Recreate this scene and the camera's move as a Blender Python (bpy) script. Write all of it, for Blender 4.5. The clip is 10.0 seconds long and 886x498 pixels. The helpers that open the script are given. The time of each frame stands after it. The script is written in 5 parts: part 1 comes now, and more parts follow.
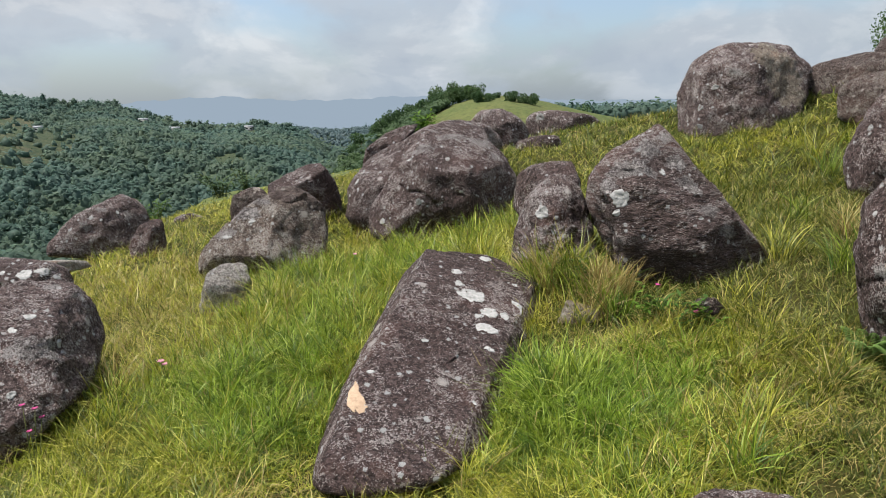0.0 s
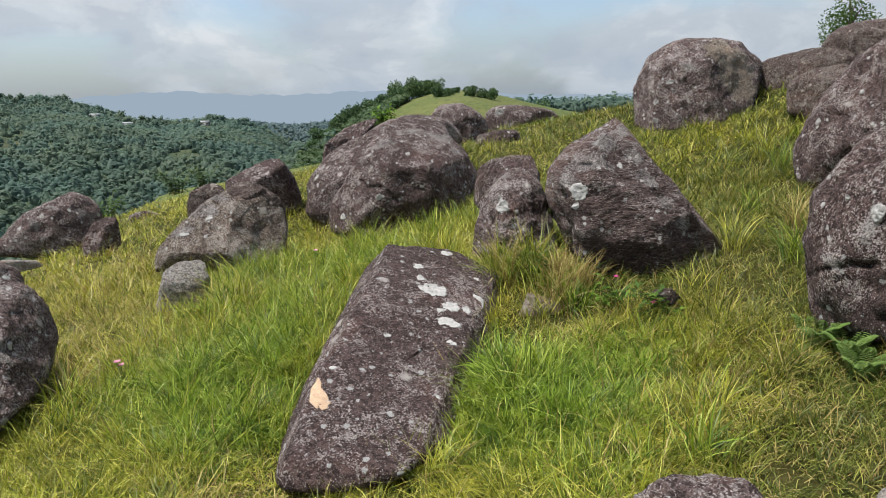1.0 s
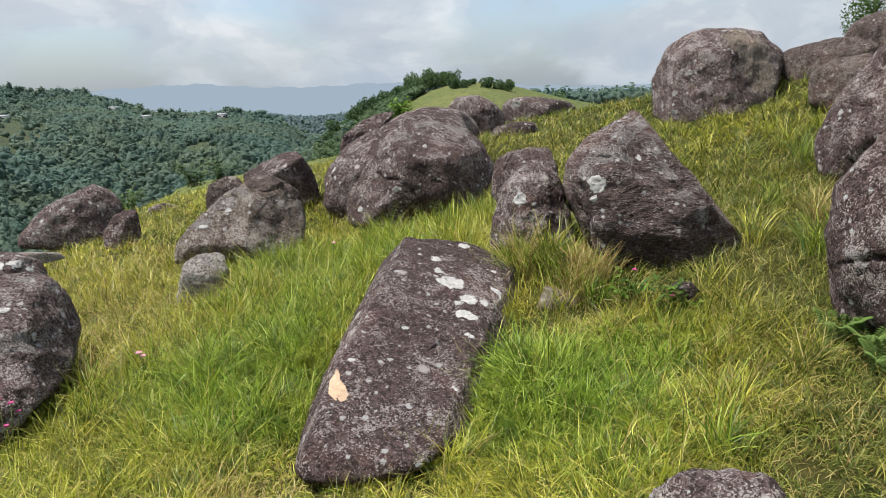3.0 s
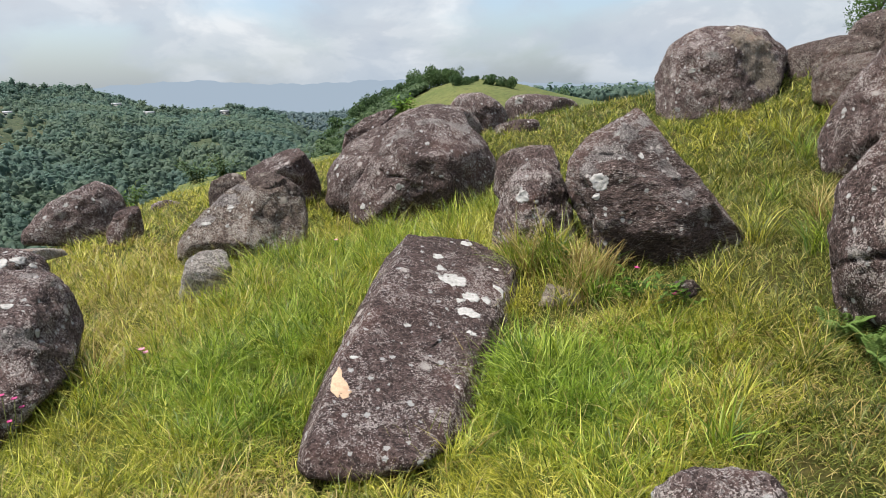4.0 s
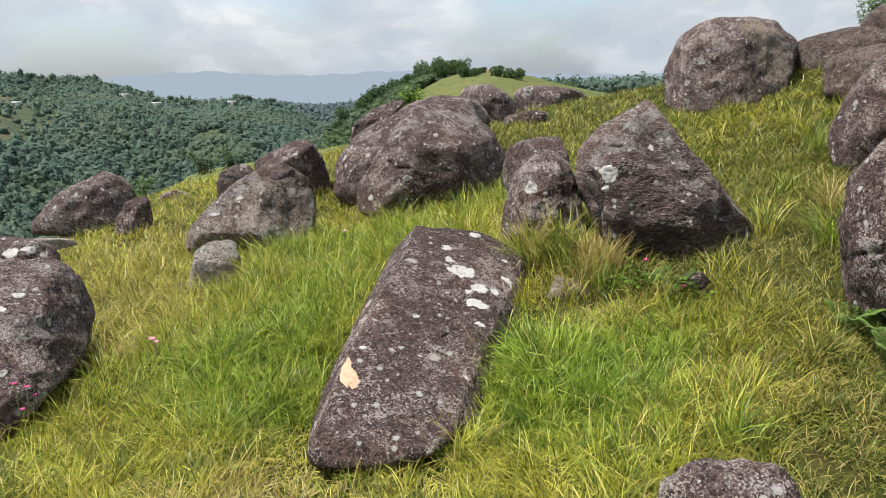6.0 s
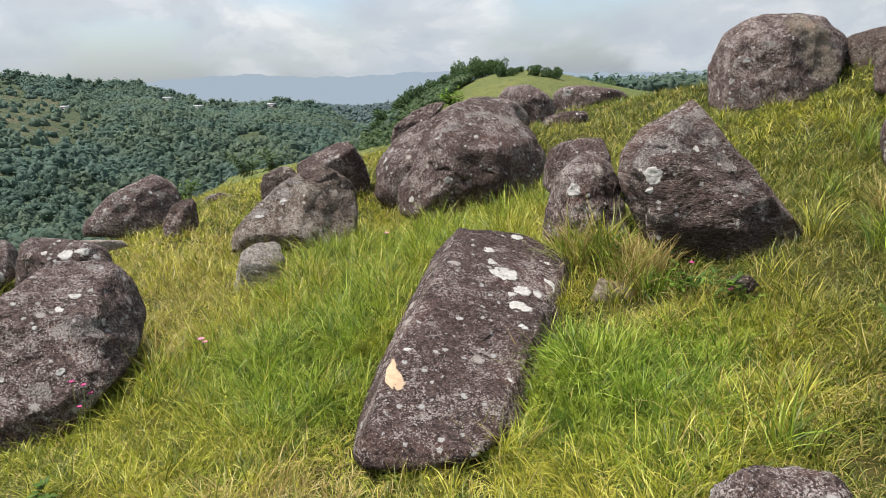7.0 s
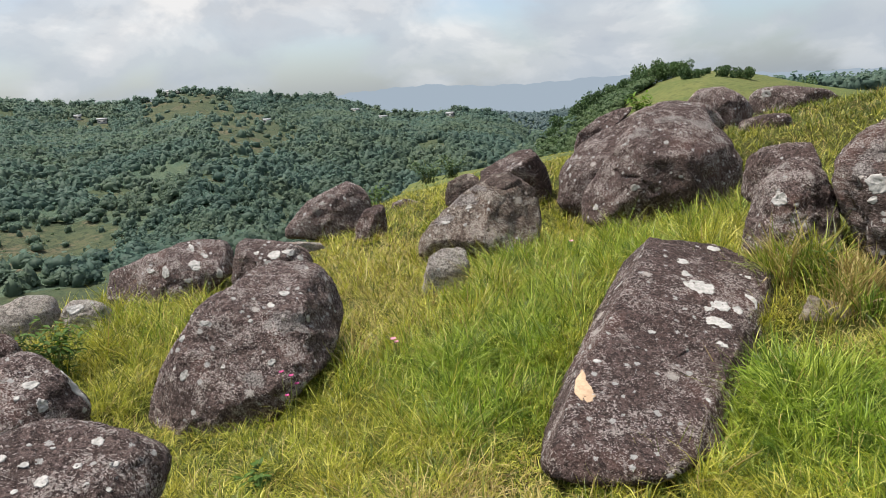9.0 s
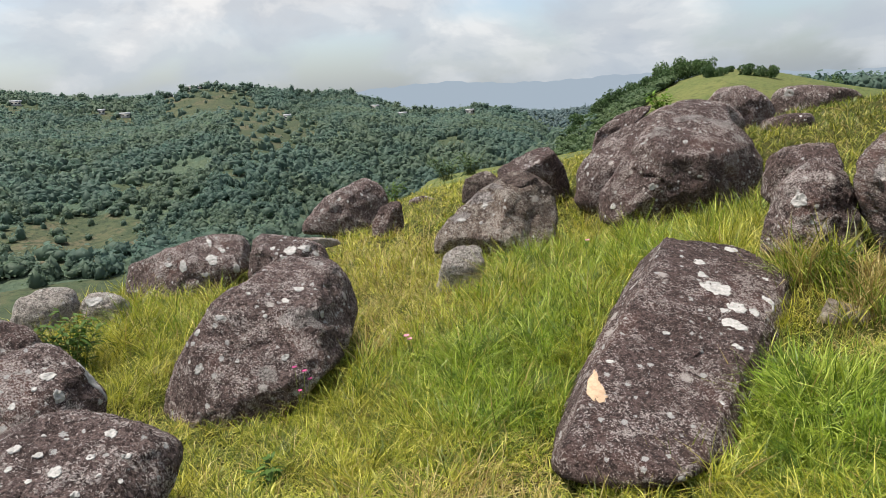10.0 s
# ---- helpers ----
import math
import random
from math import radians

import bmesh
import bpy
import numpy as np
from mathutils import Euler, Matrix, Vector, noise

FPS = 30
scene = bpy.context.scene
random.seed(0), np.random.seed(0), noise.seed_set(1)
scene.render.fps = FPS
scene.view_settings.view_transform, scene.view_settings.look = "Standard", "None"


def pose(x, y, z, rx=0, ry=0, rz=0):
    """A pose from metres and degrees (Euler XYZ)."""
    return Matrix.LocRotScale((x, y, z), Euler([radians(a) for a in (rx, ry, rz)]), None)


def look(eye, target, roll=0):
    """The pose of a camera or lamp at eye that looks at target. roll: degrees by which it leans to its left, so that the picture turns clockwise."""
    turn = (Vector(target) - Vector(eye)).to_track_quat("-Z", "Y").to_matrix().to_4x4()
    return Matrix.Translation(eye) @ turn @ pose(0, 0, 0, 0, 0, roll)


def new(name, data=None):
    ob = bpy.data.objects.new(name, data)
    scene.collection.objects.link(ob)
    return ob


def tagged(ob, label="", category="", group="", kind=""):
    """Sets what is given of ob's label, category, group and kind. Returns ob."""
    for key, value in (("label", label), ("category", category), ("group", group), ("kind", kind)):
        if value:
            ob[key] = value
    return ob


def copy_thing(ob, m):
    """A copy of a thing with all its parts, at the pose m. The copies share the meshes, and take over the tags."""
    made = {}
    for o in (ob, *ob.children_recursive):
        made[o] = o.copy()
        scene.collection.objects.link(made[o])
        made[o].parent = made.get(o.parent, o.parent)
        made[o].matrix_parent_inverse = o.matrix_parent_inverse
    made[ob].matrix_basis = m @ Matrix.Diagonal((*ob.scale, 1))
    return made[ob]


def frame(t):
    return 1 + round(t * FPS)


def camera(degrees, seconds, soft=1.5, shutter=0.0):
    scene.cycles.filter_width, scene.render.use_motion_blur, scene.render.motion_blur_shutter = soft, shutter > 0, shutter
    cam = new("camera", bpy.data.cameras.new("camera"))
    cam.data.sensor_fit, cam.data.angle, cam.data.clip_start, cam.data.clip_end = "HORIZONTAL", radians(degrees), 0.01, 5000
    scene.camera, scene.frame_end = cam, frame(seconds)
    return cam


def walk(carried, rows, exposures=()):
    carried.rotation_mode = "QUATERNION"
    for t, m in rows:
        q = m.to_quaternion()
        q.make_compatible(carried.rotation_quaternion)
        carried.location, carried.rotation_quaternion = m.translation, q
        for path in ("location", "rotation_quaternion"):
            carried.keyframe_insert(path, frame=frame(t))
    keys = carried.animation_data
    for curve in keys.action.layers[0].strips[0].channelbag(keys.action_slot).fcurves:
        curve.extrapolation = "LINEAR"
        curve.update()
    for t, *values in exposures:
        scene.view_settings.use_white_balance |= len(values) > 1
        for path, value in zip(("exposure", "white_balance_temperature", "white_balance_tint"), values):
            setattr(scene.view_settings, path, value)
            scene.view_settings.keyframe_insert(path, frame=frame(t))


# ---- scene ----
cam = camera(63.6, 10.0, 0.5)
PATH = [
    (0, (0.0, 0.0, 1.6), (-0.04, 1.967, 1.239), -1.6),
    (0.5, (0.009, -0.001, 1.598), (0.082, 1.962, 1.226), -1.4),
    (1, (-0.001, -0.007, 1.599), (0.067, 1.956, 1.221), -1.7),
    (1.5, (0.0, -0.005, 1.6), (0.067, 1.957, 1.216), -1.9),
    (2, (-0.002, -0.01, 1.609), (0.061, 1.951, 1.218), -2.1),
    (2.5, (-0.009, -0.01, 1.604), (0.025, 1.95, 1.209), -2.1),
    (4, (-0.012, -0.012, 1.608), (0.004, 1.946, 1.202), -1.8),
    (4.5, (-0.01, -0.014, 1.605), (0.003, 1.944, 1.194), -1.6),
    (5, (-0.012, -0.015, 1.605), (-0.004, 1.941, 1.189), -1.6),
    (6.5, (-0.041, -0.025, 1.61), (-0.067, 1.928, 1.18), -1.8),
    (7, (-0.064, -0.036, 1.626), (-0.17, 1.916, 1.202), -2.3),
    (7.5, (-0.092, -0.038, 1.652), (-0.325, 1.906, 1.246), -2.9),
    (8, (-0.1, -0.036, 1.655), (-0.399, 1.902, 1.263), -3.0),
    (8.5, (-0.127, -0.054, 1.651), (-0.548, 1.864, 1.272), -3.3),
    (9, (-0.162, -0.047, 1.636), (-0.74, 1.83, 1.255), -3.7),
    (9.5, (-0.168, -0.048, 1.634), (-0.784, 1.816, 1.25), -3.5),
    (10, (-0.139, -0.034, 1.638), (-0.765, 1.825, 1.252), -3.3),
]
walk(cam, [(t, look(eye, target, roll)) for t, eye, target, roll in PATH], [(0.0, 0.56, 6300, 9), (2.5, 0.63, 6320, 9), (4.5, 0.78, 6450, 10), (5.2, 0.78, 6500, 10), (6.5, 0.80, 6540, 10), (7.0, 0.76, 6560, 10), (7.5, 0.68, 6580, 10), (8.5, 0.67, 6580, 10), (9.5, 0.71, 6600, 10), (10.0, 0.72, 6600, 10)])

# ---- world and sun ----
SUN_HEADING, SUN_HEIGHT = -95.0, 68.0      # degrees: clockwise from +y, above the horizon


def world_sky():
    w = bpy.data.worlds.new("sky")
    scene.world = w
    w.use_nodes = True
    nt = w.node_tree
    nt.nodes.clear()
    N = nt.nodes.new

    def math_node(op, a, b=None, c=None):
        n = N("ShaderNodeMath")
        n.operation = op
        for i, v in enumerate((a, b, c)):
            if v is None:
                continue
            if isinstance(v, (int, float)):
                n.inputs[i].default_value = v
            else:
                nt.links.new(v, n.inputs[i])
        return n.outputs[0]

    out = N("ShaderNodeOutputWorld")
    bg = N("ShaderNodeBackground")
    bg.inputs["Strength"].default_value = 0.1
    nt.links.new(bg.outputs[0], out.inputs[0])
    sky = N("ShaderNodeTexSky")
    sky.sky_type = "NISHITA"
    sky.sun_disc = False
    sky.sun_elevation = radians(SUN_HEIGHT)
    sky.sun_rotation = radians(SUN_HEADING)
    sky.dust_density = 3.0
    tc = N("ShaderNodeTexCoord")
    sep = N("ShaderNodeSeparateXYZ")
    nt.links.new(tc.outputs["Generated"], sep.inputs[0])
    z = math_node("MAXIMUM", sep.outputs[2], 0.0)
    den = math_node("ADD", z, 0.5)
    px = math_node("DIVIDE", sep.outputs[0], den)
    py = math_node("DIVIDE", sep.outputs[1], den)
    com = N("ShaderNodeCombineXYZ")
    nt.links.new(px, com.inputs[0])
    nt.links.new(py, com.inputs[1])

    def cloud_noise(scale, detail, rough, shift):
        n = N("ShaderNodeTexNoise")
        n.inputs["Scale"].default_value = scale
        n.inputs["Detail"].default_value = detail
        n.inputs["Roughness"].default_value = rough
        n.inputs["Distortion"].default_value = 0.25
        mp = N("ShaderNodeMapping")
        mp.inputs["Location"].default_value = shift
        nt.links.new(com.outputs[0], mp.inputs[0])
        nt.links.new(mp.outputs[0], n.inputs["Vector"])
        return n.outputs["Fac"]

    cover = cloud_noise(1.9, 7, 0.5, (3.1, 1.7, 0))
    shade = cloud_noise(3.6, 10, 0.55, (7.3, 4.2, 1))

    def ramp(fac, stops):
        r = N("ShaderNodeValToRGB")
        r.color_ramp.interpolation = "EASE"
        els = r.color_ramp.elements
        els[0].position, els[0].color = stops[0][0], (*stops[0][1], 1)
        els[1].position, els[1].color = stops[-1][0], (*stops[-1][1], 1)
        for pos, col in stops[1:-1]:
            e = els.new(pos)
            e.color = (*col, 1)
        nt.links.new(fac, r.inputs[0])
        return r.outputs[0]

    def mix(fac, a, b):
        n = N("ShaderNodeMix")
        n.data_type = "RGBA"
        for sock, v in ((n.inputs[0], fac), (n.inputs[6], a), (n.inputs[7], b)):
            if isinstance(v, tuple):
                sock.default_value = (*v, 1)
            elif isinstance(v, float):
                sock.default_value = v
            else:
                nt.links.new(v, sock)
        return n.outputs[2]

    veil = ramp(shade, [(0.34, (0.55, 0.60, 0.68)), (0.47, (0.63, 0.675, 0.735)), (0.53, (0.74, 0.77, 0.81)), (0.62, (0.93, 0.935, 0.945))])
    bright = N("ShaderNodeVectorMath")
    bright.operation = "SCALE"
    bright.inputs["Scale"].default_value = 5.8
    nt.links.new(veil, bright.inputs[0])
    thin = N("ShaderNodeVectorMath")
    thin.operation = "SCALE"
    thin.inputs["Scale"].default_value = 1.25
    nt.links.new(sky.outputs[0], thin.inputs[0])
    gap = ramp(cover, [(0.39, (0, 0, 0)), (0.53, (0.82, 0.82, 0.82)), (0.63, (1, 1, 1))])
    sky_mix = mix(gap, thin.outputs[0], bright.outputs[0])
    # the hazy band of air low over the horizon
    band = math_node("SUBTRACT", 1.0, math_node("MULTIPLY", z, 9.0))
    band = math_node("MAXIMUM", band, 0.0)
    band = math_node("MULTIPLY", band, 0.75)
    nt.links.new(mix(band, sky_mix, (2.7, 3.2, 3.75)), bg.inputs["Color"])


world_sky()
sun = new("sun", bpy.data.lights.new("sun", "SUN"))
sun.data.energy, sun.data.angle, sun.data.color = 4.1, radians(8.0), (1.0, 0.95, 0.86)
a, h = radians(SUN_HEADING), radians(SUN_HEIGHT)
sun.matrix_world = look((math.sin(a) * math.cos(h) * 50, math.cos(a) * math.cos(h) * 50, math.sin(h) * 50), (0, 0, 0))


# ---- materials ----
class Mat:
    """A node material with short ways to add nodes."""

    def __init__(self, name, rough=0.9, spec=0.3):
        self.m = bpy.data.materials.new(name)
        self.m.use_nodes = True
        self.nt = self.m.node_tree
        self.bsdf = self.nt.nodes["Principled BSDF"]
        self.bsdf.inputs["Roughness"].default_value = rough
        self.bsdf.inputs["Specular IOR Level"].default_value = spec

    def node(self, kind, **inputs):
        n = self.nt.nodes.new(kind)
        for k, v in inputs.items():
            self.put(n.inputs[k], v)
        return n

    def put(self, sock, v):
        if isinstance(v, bpy.types.NodeSocket):
            self.nt.links.new(v, sock)
        elif isinstance(v, tuple) and len(v) == 3 and sock.type == "RGBA":
            sock.default_value = (*v, 1)
        else:
            sock.default_value = v

    def coords(self, space="Object"):
        if space == "World":
            return self.node("ShaderNodeNewGeometry").outputs["Position"]
        c = self.node("ShaderNodeTexCoord").outputs[space]
        r = self.node("ShaderNodeObjectInfo").outputs["Random"]
        s = self.node("ShaderNodeVectorMath")
        s.operation = "SCALE"
        comb = self.node("ShaderNodeCombineXYZ", X=r, Y=r, Z=r)
        self.put(s.inputs[0], comb.outputs[0])
        s.inputs["Scale"].default_value = 37.0
        add = self.node("ShaderNodeVectorMath")
        self.put(add.inputs[0], c)
        self.put(add.inputs[1], s.outputs[0])
        return add.outputs[0]

    def noise(self, vec, scale, detail=4.0, rough=0.55, dist=0.0):
        return self.node("ShaderNodeTexNoise", Vector=vec, Scale=float(scale), Detail=float(detail), Roughness=rough, Distortion=dist).outputs["Fac"]

    def cells(self, vec, scale):
        n = self.node("ShaderNodeTexVoronoi", Vector=vec, Scale=float(scale))
        return n.outputs["Distance"], n.outputs["Color"]

    def step(self, fac, lo, hi, a=0.0, b=1.0):
        n = self.node("ShaderNodeMapRange")
        n.interpolation_type = "SMOOTHSTEP"
        for i, v in enumerate((fac, lo, hi, a, b)):
            self.put(n.inputs[i], v)
        return n.outputs[0]

    def calc(self, op, a, b=0.0):
        n = self.node("ShaderNodeMath")
        n.operation = op
        self.put(n.inputs[0], a)
        self.put(n.inputs[1], b)
        return n.outputs[0]

    def mix(self, fac, a, b):
        n = self.node("ShaderNodeMix")
        n.data_type = "RGBA"
        self.put(n.inputs[0], fac)
        self.put(n.inputs[6], a)
        self.put(n.inputs[7], b)
        return n.outputs[2]

    def colour(self, c):
        self.put(self.bsdf.inputs["Base Color"], c)
        return self

    def bump(self, height, strength=0.5, distance=0.01):
        b = self.node("ShaderNodeBump", Height=height, Strength=strength, Distance=distance)
        self.put(self.bsdf.inputs["Normal"], b.outputs[0])
        return self

    def leafy(self, colour, through_share=0.35):
        """Light passes through the leaf."""
        t = self.node("ShaderNodeBsdfTranslucent", Color=colour)
        mx = self.node("ShaderNodeMixShader", Fac=through_share)
        out = self.nt.nodes["Material Output"]
        self.put(mx.inputs[1], self.bsdf.outputs[0])
        self.put(mx.inputs[2], t.outputs[0])
        self.put(out.inputs[0], mx.outputs[0])
        return self


def granite(name, dark, mid, crust, amount, stretch=(1.0, 1.0, 1.0)):
    """Weathered granite: coarse dark grain, clustered flecks of grey crust lichen and small white dots."""
    m = Mat(name, 0.9, 0.22)
    v = m.coords()
    mp = m.node("ShaderNodeMapping")
    m.put(mp.inputs["Vector"], v)
    mp.inputs["Scale"].default_value = stretch
    w = mp.outputs[0]
    broad = m.noise(v, 1.9, 4, 0.6, 0.6)
    patch = m.noise(w, 6.5, 5, 0.65, 0.5)
    mott = m.noise(w, 34, 6, 0.72, 0.3)
    fleck = m.noise(w, 48, 4, 0.66, 0.7)
    bits = m.noise(w, 105, 3, 0.6, 0.4)
    grain = m.noise(v, 260, 3, 0.7)
    c = m.mix(m.step(mott, 0.44, 0.57), tuple(0.85 * u for u in dark), tuple(1.15 * u for u in mid))
    c = m.mix(m.step(bits, 0.52, 0.66, 0.0, 0.7), c, tuple(1.5 * u for u in mid))
    c = m.mix(m.step(bits, 0.47, 0.35, 0.0, 0.75), c, tuple(0.5 * u for u in dark))
    # rusty and blackish stains
    c = m.mix(m.step(broad, 0.52, 0.68, 0.0, 0.40), c, (1.25 * mid[0], 0.92 * mid[1], 0.80 * mid[2]))
    c = m.mix(m.step(broad, 0.46, 0.34, 0.0, 0.5), c, tuple(0.7 * u for u in dark))
    # the crust comes and goes in clusters
    cluster = m.calc("ADD", m.calc("MULTIPLY", broad, 0.45), m.calc("MULTIPLY", patch, 0.75))
    edge = m.step(cluster, 0.50, 0.74, amount + 0.06, amount - 0.075)
    spots = m.step(m.calc("SUBTRACT", fleck, edge), 0.0, 0.012)
    c = m.mix(m.calc("MULTIPLY", spots, 0.8), c, m.mix(m.step(bits, 0.4, 0.62), tuple(0.45 * u for u in crust), tuple(0.95 * u for u in crust)))
    chips = m.step(m.calc("SUBTRACT", bits, m.calc("ADD", edge, 0.03)), 0.0, 0.012)
    c = m.mix(m.calc("MULTIPLY", chips, 0.9), c, crust)
    wob = m.calc("MULTIPLY", m.calc("SUBTRACT", bits, 0.5), 0.7)
    for scale, few, size, tone in ((7.0, 0.84, 0.26, 1.1), (19.0, 0.60, 0.33, 1.35)):
        d, col = m.cells(v, scale)
        pick = m.node("ShaderNodeSeparateColor", Color=col).outputs[0]
        reach = m.step(pick, few, 1.0, 0.0, size)
        dots = m.step(m.calc("SUBTRACT", reach, m.calc("ADD", d, wob)), 0.0, 0.03)
        c = m.mix(m.calc("MULTIPLY", dots, 0.85), c, tuple(min(0.6, tone * u) for u in crust))
    c = m.mix(m.step(grain, 0.54, 0.66, 0.0, 0.6), c, tuple(0.4 * u for u in dark))
    c = m.mix(m.step(grain, 0.45, 0.35, 0.0, 0.25), c, tuple(0.6 * u for u in crust))
    m.colour(c)
    hgt = m.calc("ADD", m.calc("MULTIPLY", patch, 1.6), m.calc("MULTIPLY", mott, 1.0))
    hgt = m.calc("ADD", hgt, m.calc("MULTIPLY", bits, 0.5))
    hgt = m.calc("ADD", hgt, m.calc("MULTIPLY", grain, 0.16))
    hgt = m.calc("ADD", hgt, m.calc("MULTIPLY", m.calc("ADD", spots, chips), 0.06))
    return m.bump(hgt, 1.0, 0.05).m


MAT_GRANITE = granite("dark_granite", (0.045, 0.029, 0.027), (0.128, 0.087, 0.081), (0.57, 0.50, 0.48), 0.575)
MAT_BANDED = granite("banded_granite", (0.054, 0.036, 0.033), (0.158, 0.112, 0.104), (0.54, 0.48, 0.46), 0.575, (0.7, 0.7, 2.6))
MAT_GRANITE_PALE = granite("pale_granite", (0.20, 0.176, 0.160), (0.42, 0.38, 0.35), (0.58, 0.55, 0.51), 0.54)
MAT_WEATHERED = granite("weathered_granite", (0.19, 0.15, 0.12), (0.32, 0.265, 0.215), (0.44, 0.40, 0.35), 0.56)
MAT_GRANITE_GREY = granite("grey_granite", (0.060, 0.040, 0.038), (0.168, 0.121, 0.114), (0.58, 0.515, 0.495), 0.565)
MAT_LICHENED = granite("lichened_granite", (0.078, 0.054, 0.044), (0.20, 0.152, 0.126), (0.54, 0.49, 0.44), 0.545)
MAT_GRANITE_BROWN = granite("brown_granite", (0.05, 0.035, 0.032), (0.135, 0.10, 0.088), (0.34, 0.30, 0.27), 0.575)


def crusty(name, base, other):
    m = Mat(name, 0.95, 0.15)
    v = m.coords()
    n = m.noise(v, 40, 5, 0.65)
    m.colour(m.mix(m.step(n, 0.35, 0.65), base, other))
    return m.bump(n, 0.6, 0.004).m


MAT_LICHEN = crusty("white_lichen", (0.38, 0.37, 0.36), (0.25, 0.25, 0.24))
MAT_CRUST = granite("grey_crust", (0.10, 0.082, 0.08), (0.22, 0.19, 0.185), (0.44, 0.405, 0.39), 0.50)
MAT_SCAR = crusty("bare_stone", (0.46, 0.34, 0.235), (0.36, 0.25, 0.17))


def blade_material(name, tones, share):
    m = Mat(name, 0.45, 0.30)
    pos = m.coords("World")
    rnd = m.node("ShaderNodeNewGeometry").outputs["Random Per Island"]
    broad = m.noise(pos, 0.55, 3, 0.5)
    mid = m.noise(pos, 2.3, 3, 0.55)
    c = m.mix(m.step(broad, 0.38, 0.62), tones[0], tones[1])
    c = m.mix(m.step(mid, 0.42, 0.68, 0.0, 0.7), c, tones[2])
    # clump noise puts the shade between tufts into the blade colour
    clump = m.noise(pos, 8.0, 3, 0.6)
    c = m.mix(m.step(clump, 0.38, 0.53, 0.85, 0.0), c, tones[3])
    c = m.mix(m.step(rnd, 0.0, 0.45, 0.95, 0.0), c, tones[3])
    c = m.mix(m.step(rnd, 0.72, 0.95, 0.0, 0.95), c, tones[4])
    m.colour(c)
    return m.leafy(c, share).m


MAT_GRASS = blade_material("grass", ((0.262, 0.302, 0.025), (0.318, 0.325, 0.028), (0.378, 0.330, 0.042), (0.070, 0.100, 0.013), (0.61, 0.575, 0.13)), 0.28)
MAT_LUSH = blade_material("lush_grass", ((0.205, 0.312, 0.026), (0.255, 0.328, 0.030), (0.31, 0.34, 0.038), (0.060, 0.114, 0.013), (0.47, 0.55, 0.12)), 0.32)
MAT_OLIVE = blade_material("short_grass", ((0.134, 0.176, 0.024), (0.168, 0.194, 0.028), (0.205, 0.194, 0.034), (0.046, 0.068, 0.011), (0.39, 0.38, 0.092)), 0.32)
MAT_STRAW = blade_material("straw", ((0.42, 0.34, 0.12), (0.48, 0.40, 0.15), (0.38, 0.29, 0.10), (0.24, 0.17, 0.06), (0.58, 0.50, 0.22)), 0.3)


def soil_material():
    m = Mat("grassy_soil", 0.95, 0.1)
    p = m.coords("World")
    a, b = m.noise(p, 1.1, 5, 0.6), m.noise(p, 14, 6, 0.7)
    c = m.mix(m.step(a, 0.35, 0.65), (0.040, 0.052, 0.010), (0.060, 0.056, 0.016))
    c = m.mix(m.step(b, 0.45, 0.7, 0.0, 0.6), c, (0.12, 0.10, 0.035))
    m.colour(c)
    return m.bump(b, 1.0, 0.08).m


def meadow_material():
    m = Mat("far_meadow", 0.95, 0.1)
    p = m.coords("World")
    a, b, d, e = m.noise(p, 0.016, 5, 0.6), m.noise(p, 0.07, 6, 0.65), m.noise(p, 0.45, 6, 0.7), m.noise(p, 2.2, 4, 0.6)
    c = m.mix(m.step(a, 0.36, 0.64), (0.051, 0.070, 0.037), (0.075, 0.082, 0.045))
    c = m.mix(m.step(b, 0.44, 0.66, 0.0, 0.8), c, (0.041, 0.061, 0.038))
    c = m.mix(m.step(b, 0.34, 0.50, 0.75, 0.0), c, (0.111, 0.094, 0.064))
    c = m.mix(m.step(d, 0.47, 0.58, 0.0, 0.85), c, (0.028, 0.043, 0.026))
    c = m.mix(m.step(e, 0.45, 0.7, 0.0, 0.3), c, (0.107, 0.102, 0.057))
    m.colour(c)
    return m.bump(d, 0.8, 0.6).m


def hill_grass_material():
    m = Mat("hill_grass", 0.95, 0.1)
    p = m.coords("World")
    a, b, d = m.noise(p, 0.05, 5, 0.6), m.noise(p, 0.4, 6, 0.65), m.noise(p, 2.6, 5, 0.65)
    c = m.mix(m.step(a, 0.38, 0.62), (0.072, 0.10, 0.03), (0.105, 0.118, 0.04))
    c = m.mix(m.step(b, 0.48, 0.68, 0.0, 0.7), c, (0.05, 0.075, 0.025))
    c = m.mix(m.step(d, 0.45, 0.62, 0.0, 0.6), c, (0.16, 0.14, 0.055))
    e = m.noise(p, 0.9, 5, 0.7)
    c = m.mix(m.step(e, 0.50, 0.60, 0.0, 0.75), c, (0.042, 0.062, 0.02))
    m.colour(c)
    return m.bump(b, 0.8, 0.3).m


def woodland_floor_material():
    m = Mat("woodland_floor", 0.95, 0.1)
    p = m.coords("World")
    a, b = m.noise(p, 0.05, 5, 0.6), m.noise(p, 0.5, 5, 0.65)
    # kept close to the haze-tinted crowns, which lightens the gaps between them
    c = m.mix(m.step(a, 0.36, 0.64), (0.062, 0.098, 0.070), (0.082, 0.106, 0.066))
    c = m.mix(m.step(b, 0.45, 0.7, 0.0, 0.6), c, (0.052, 0.078, 0.056))
    m.colour(c)
    return m.bump(b, 1.0, 1.5).m


MAT_FLOOR = woodland_floor_material()
MAT_SOIL, MAT_MEADOW, MAT_HILL = soil_material(), meadow_material(), hill_grass_material()


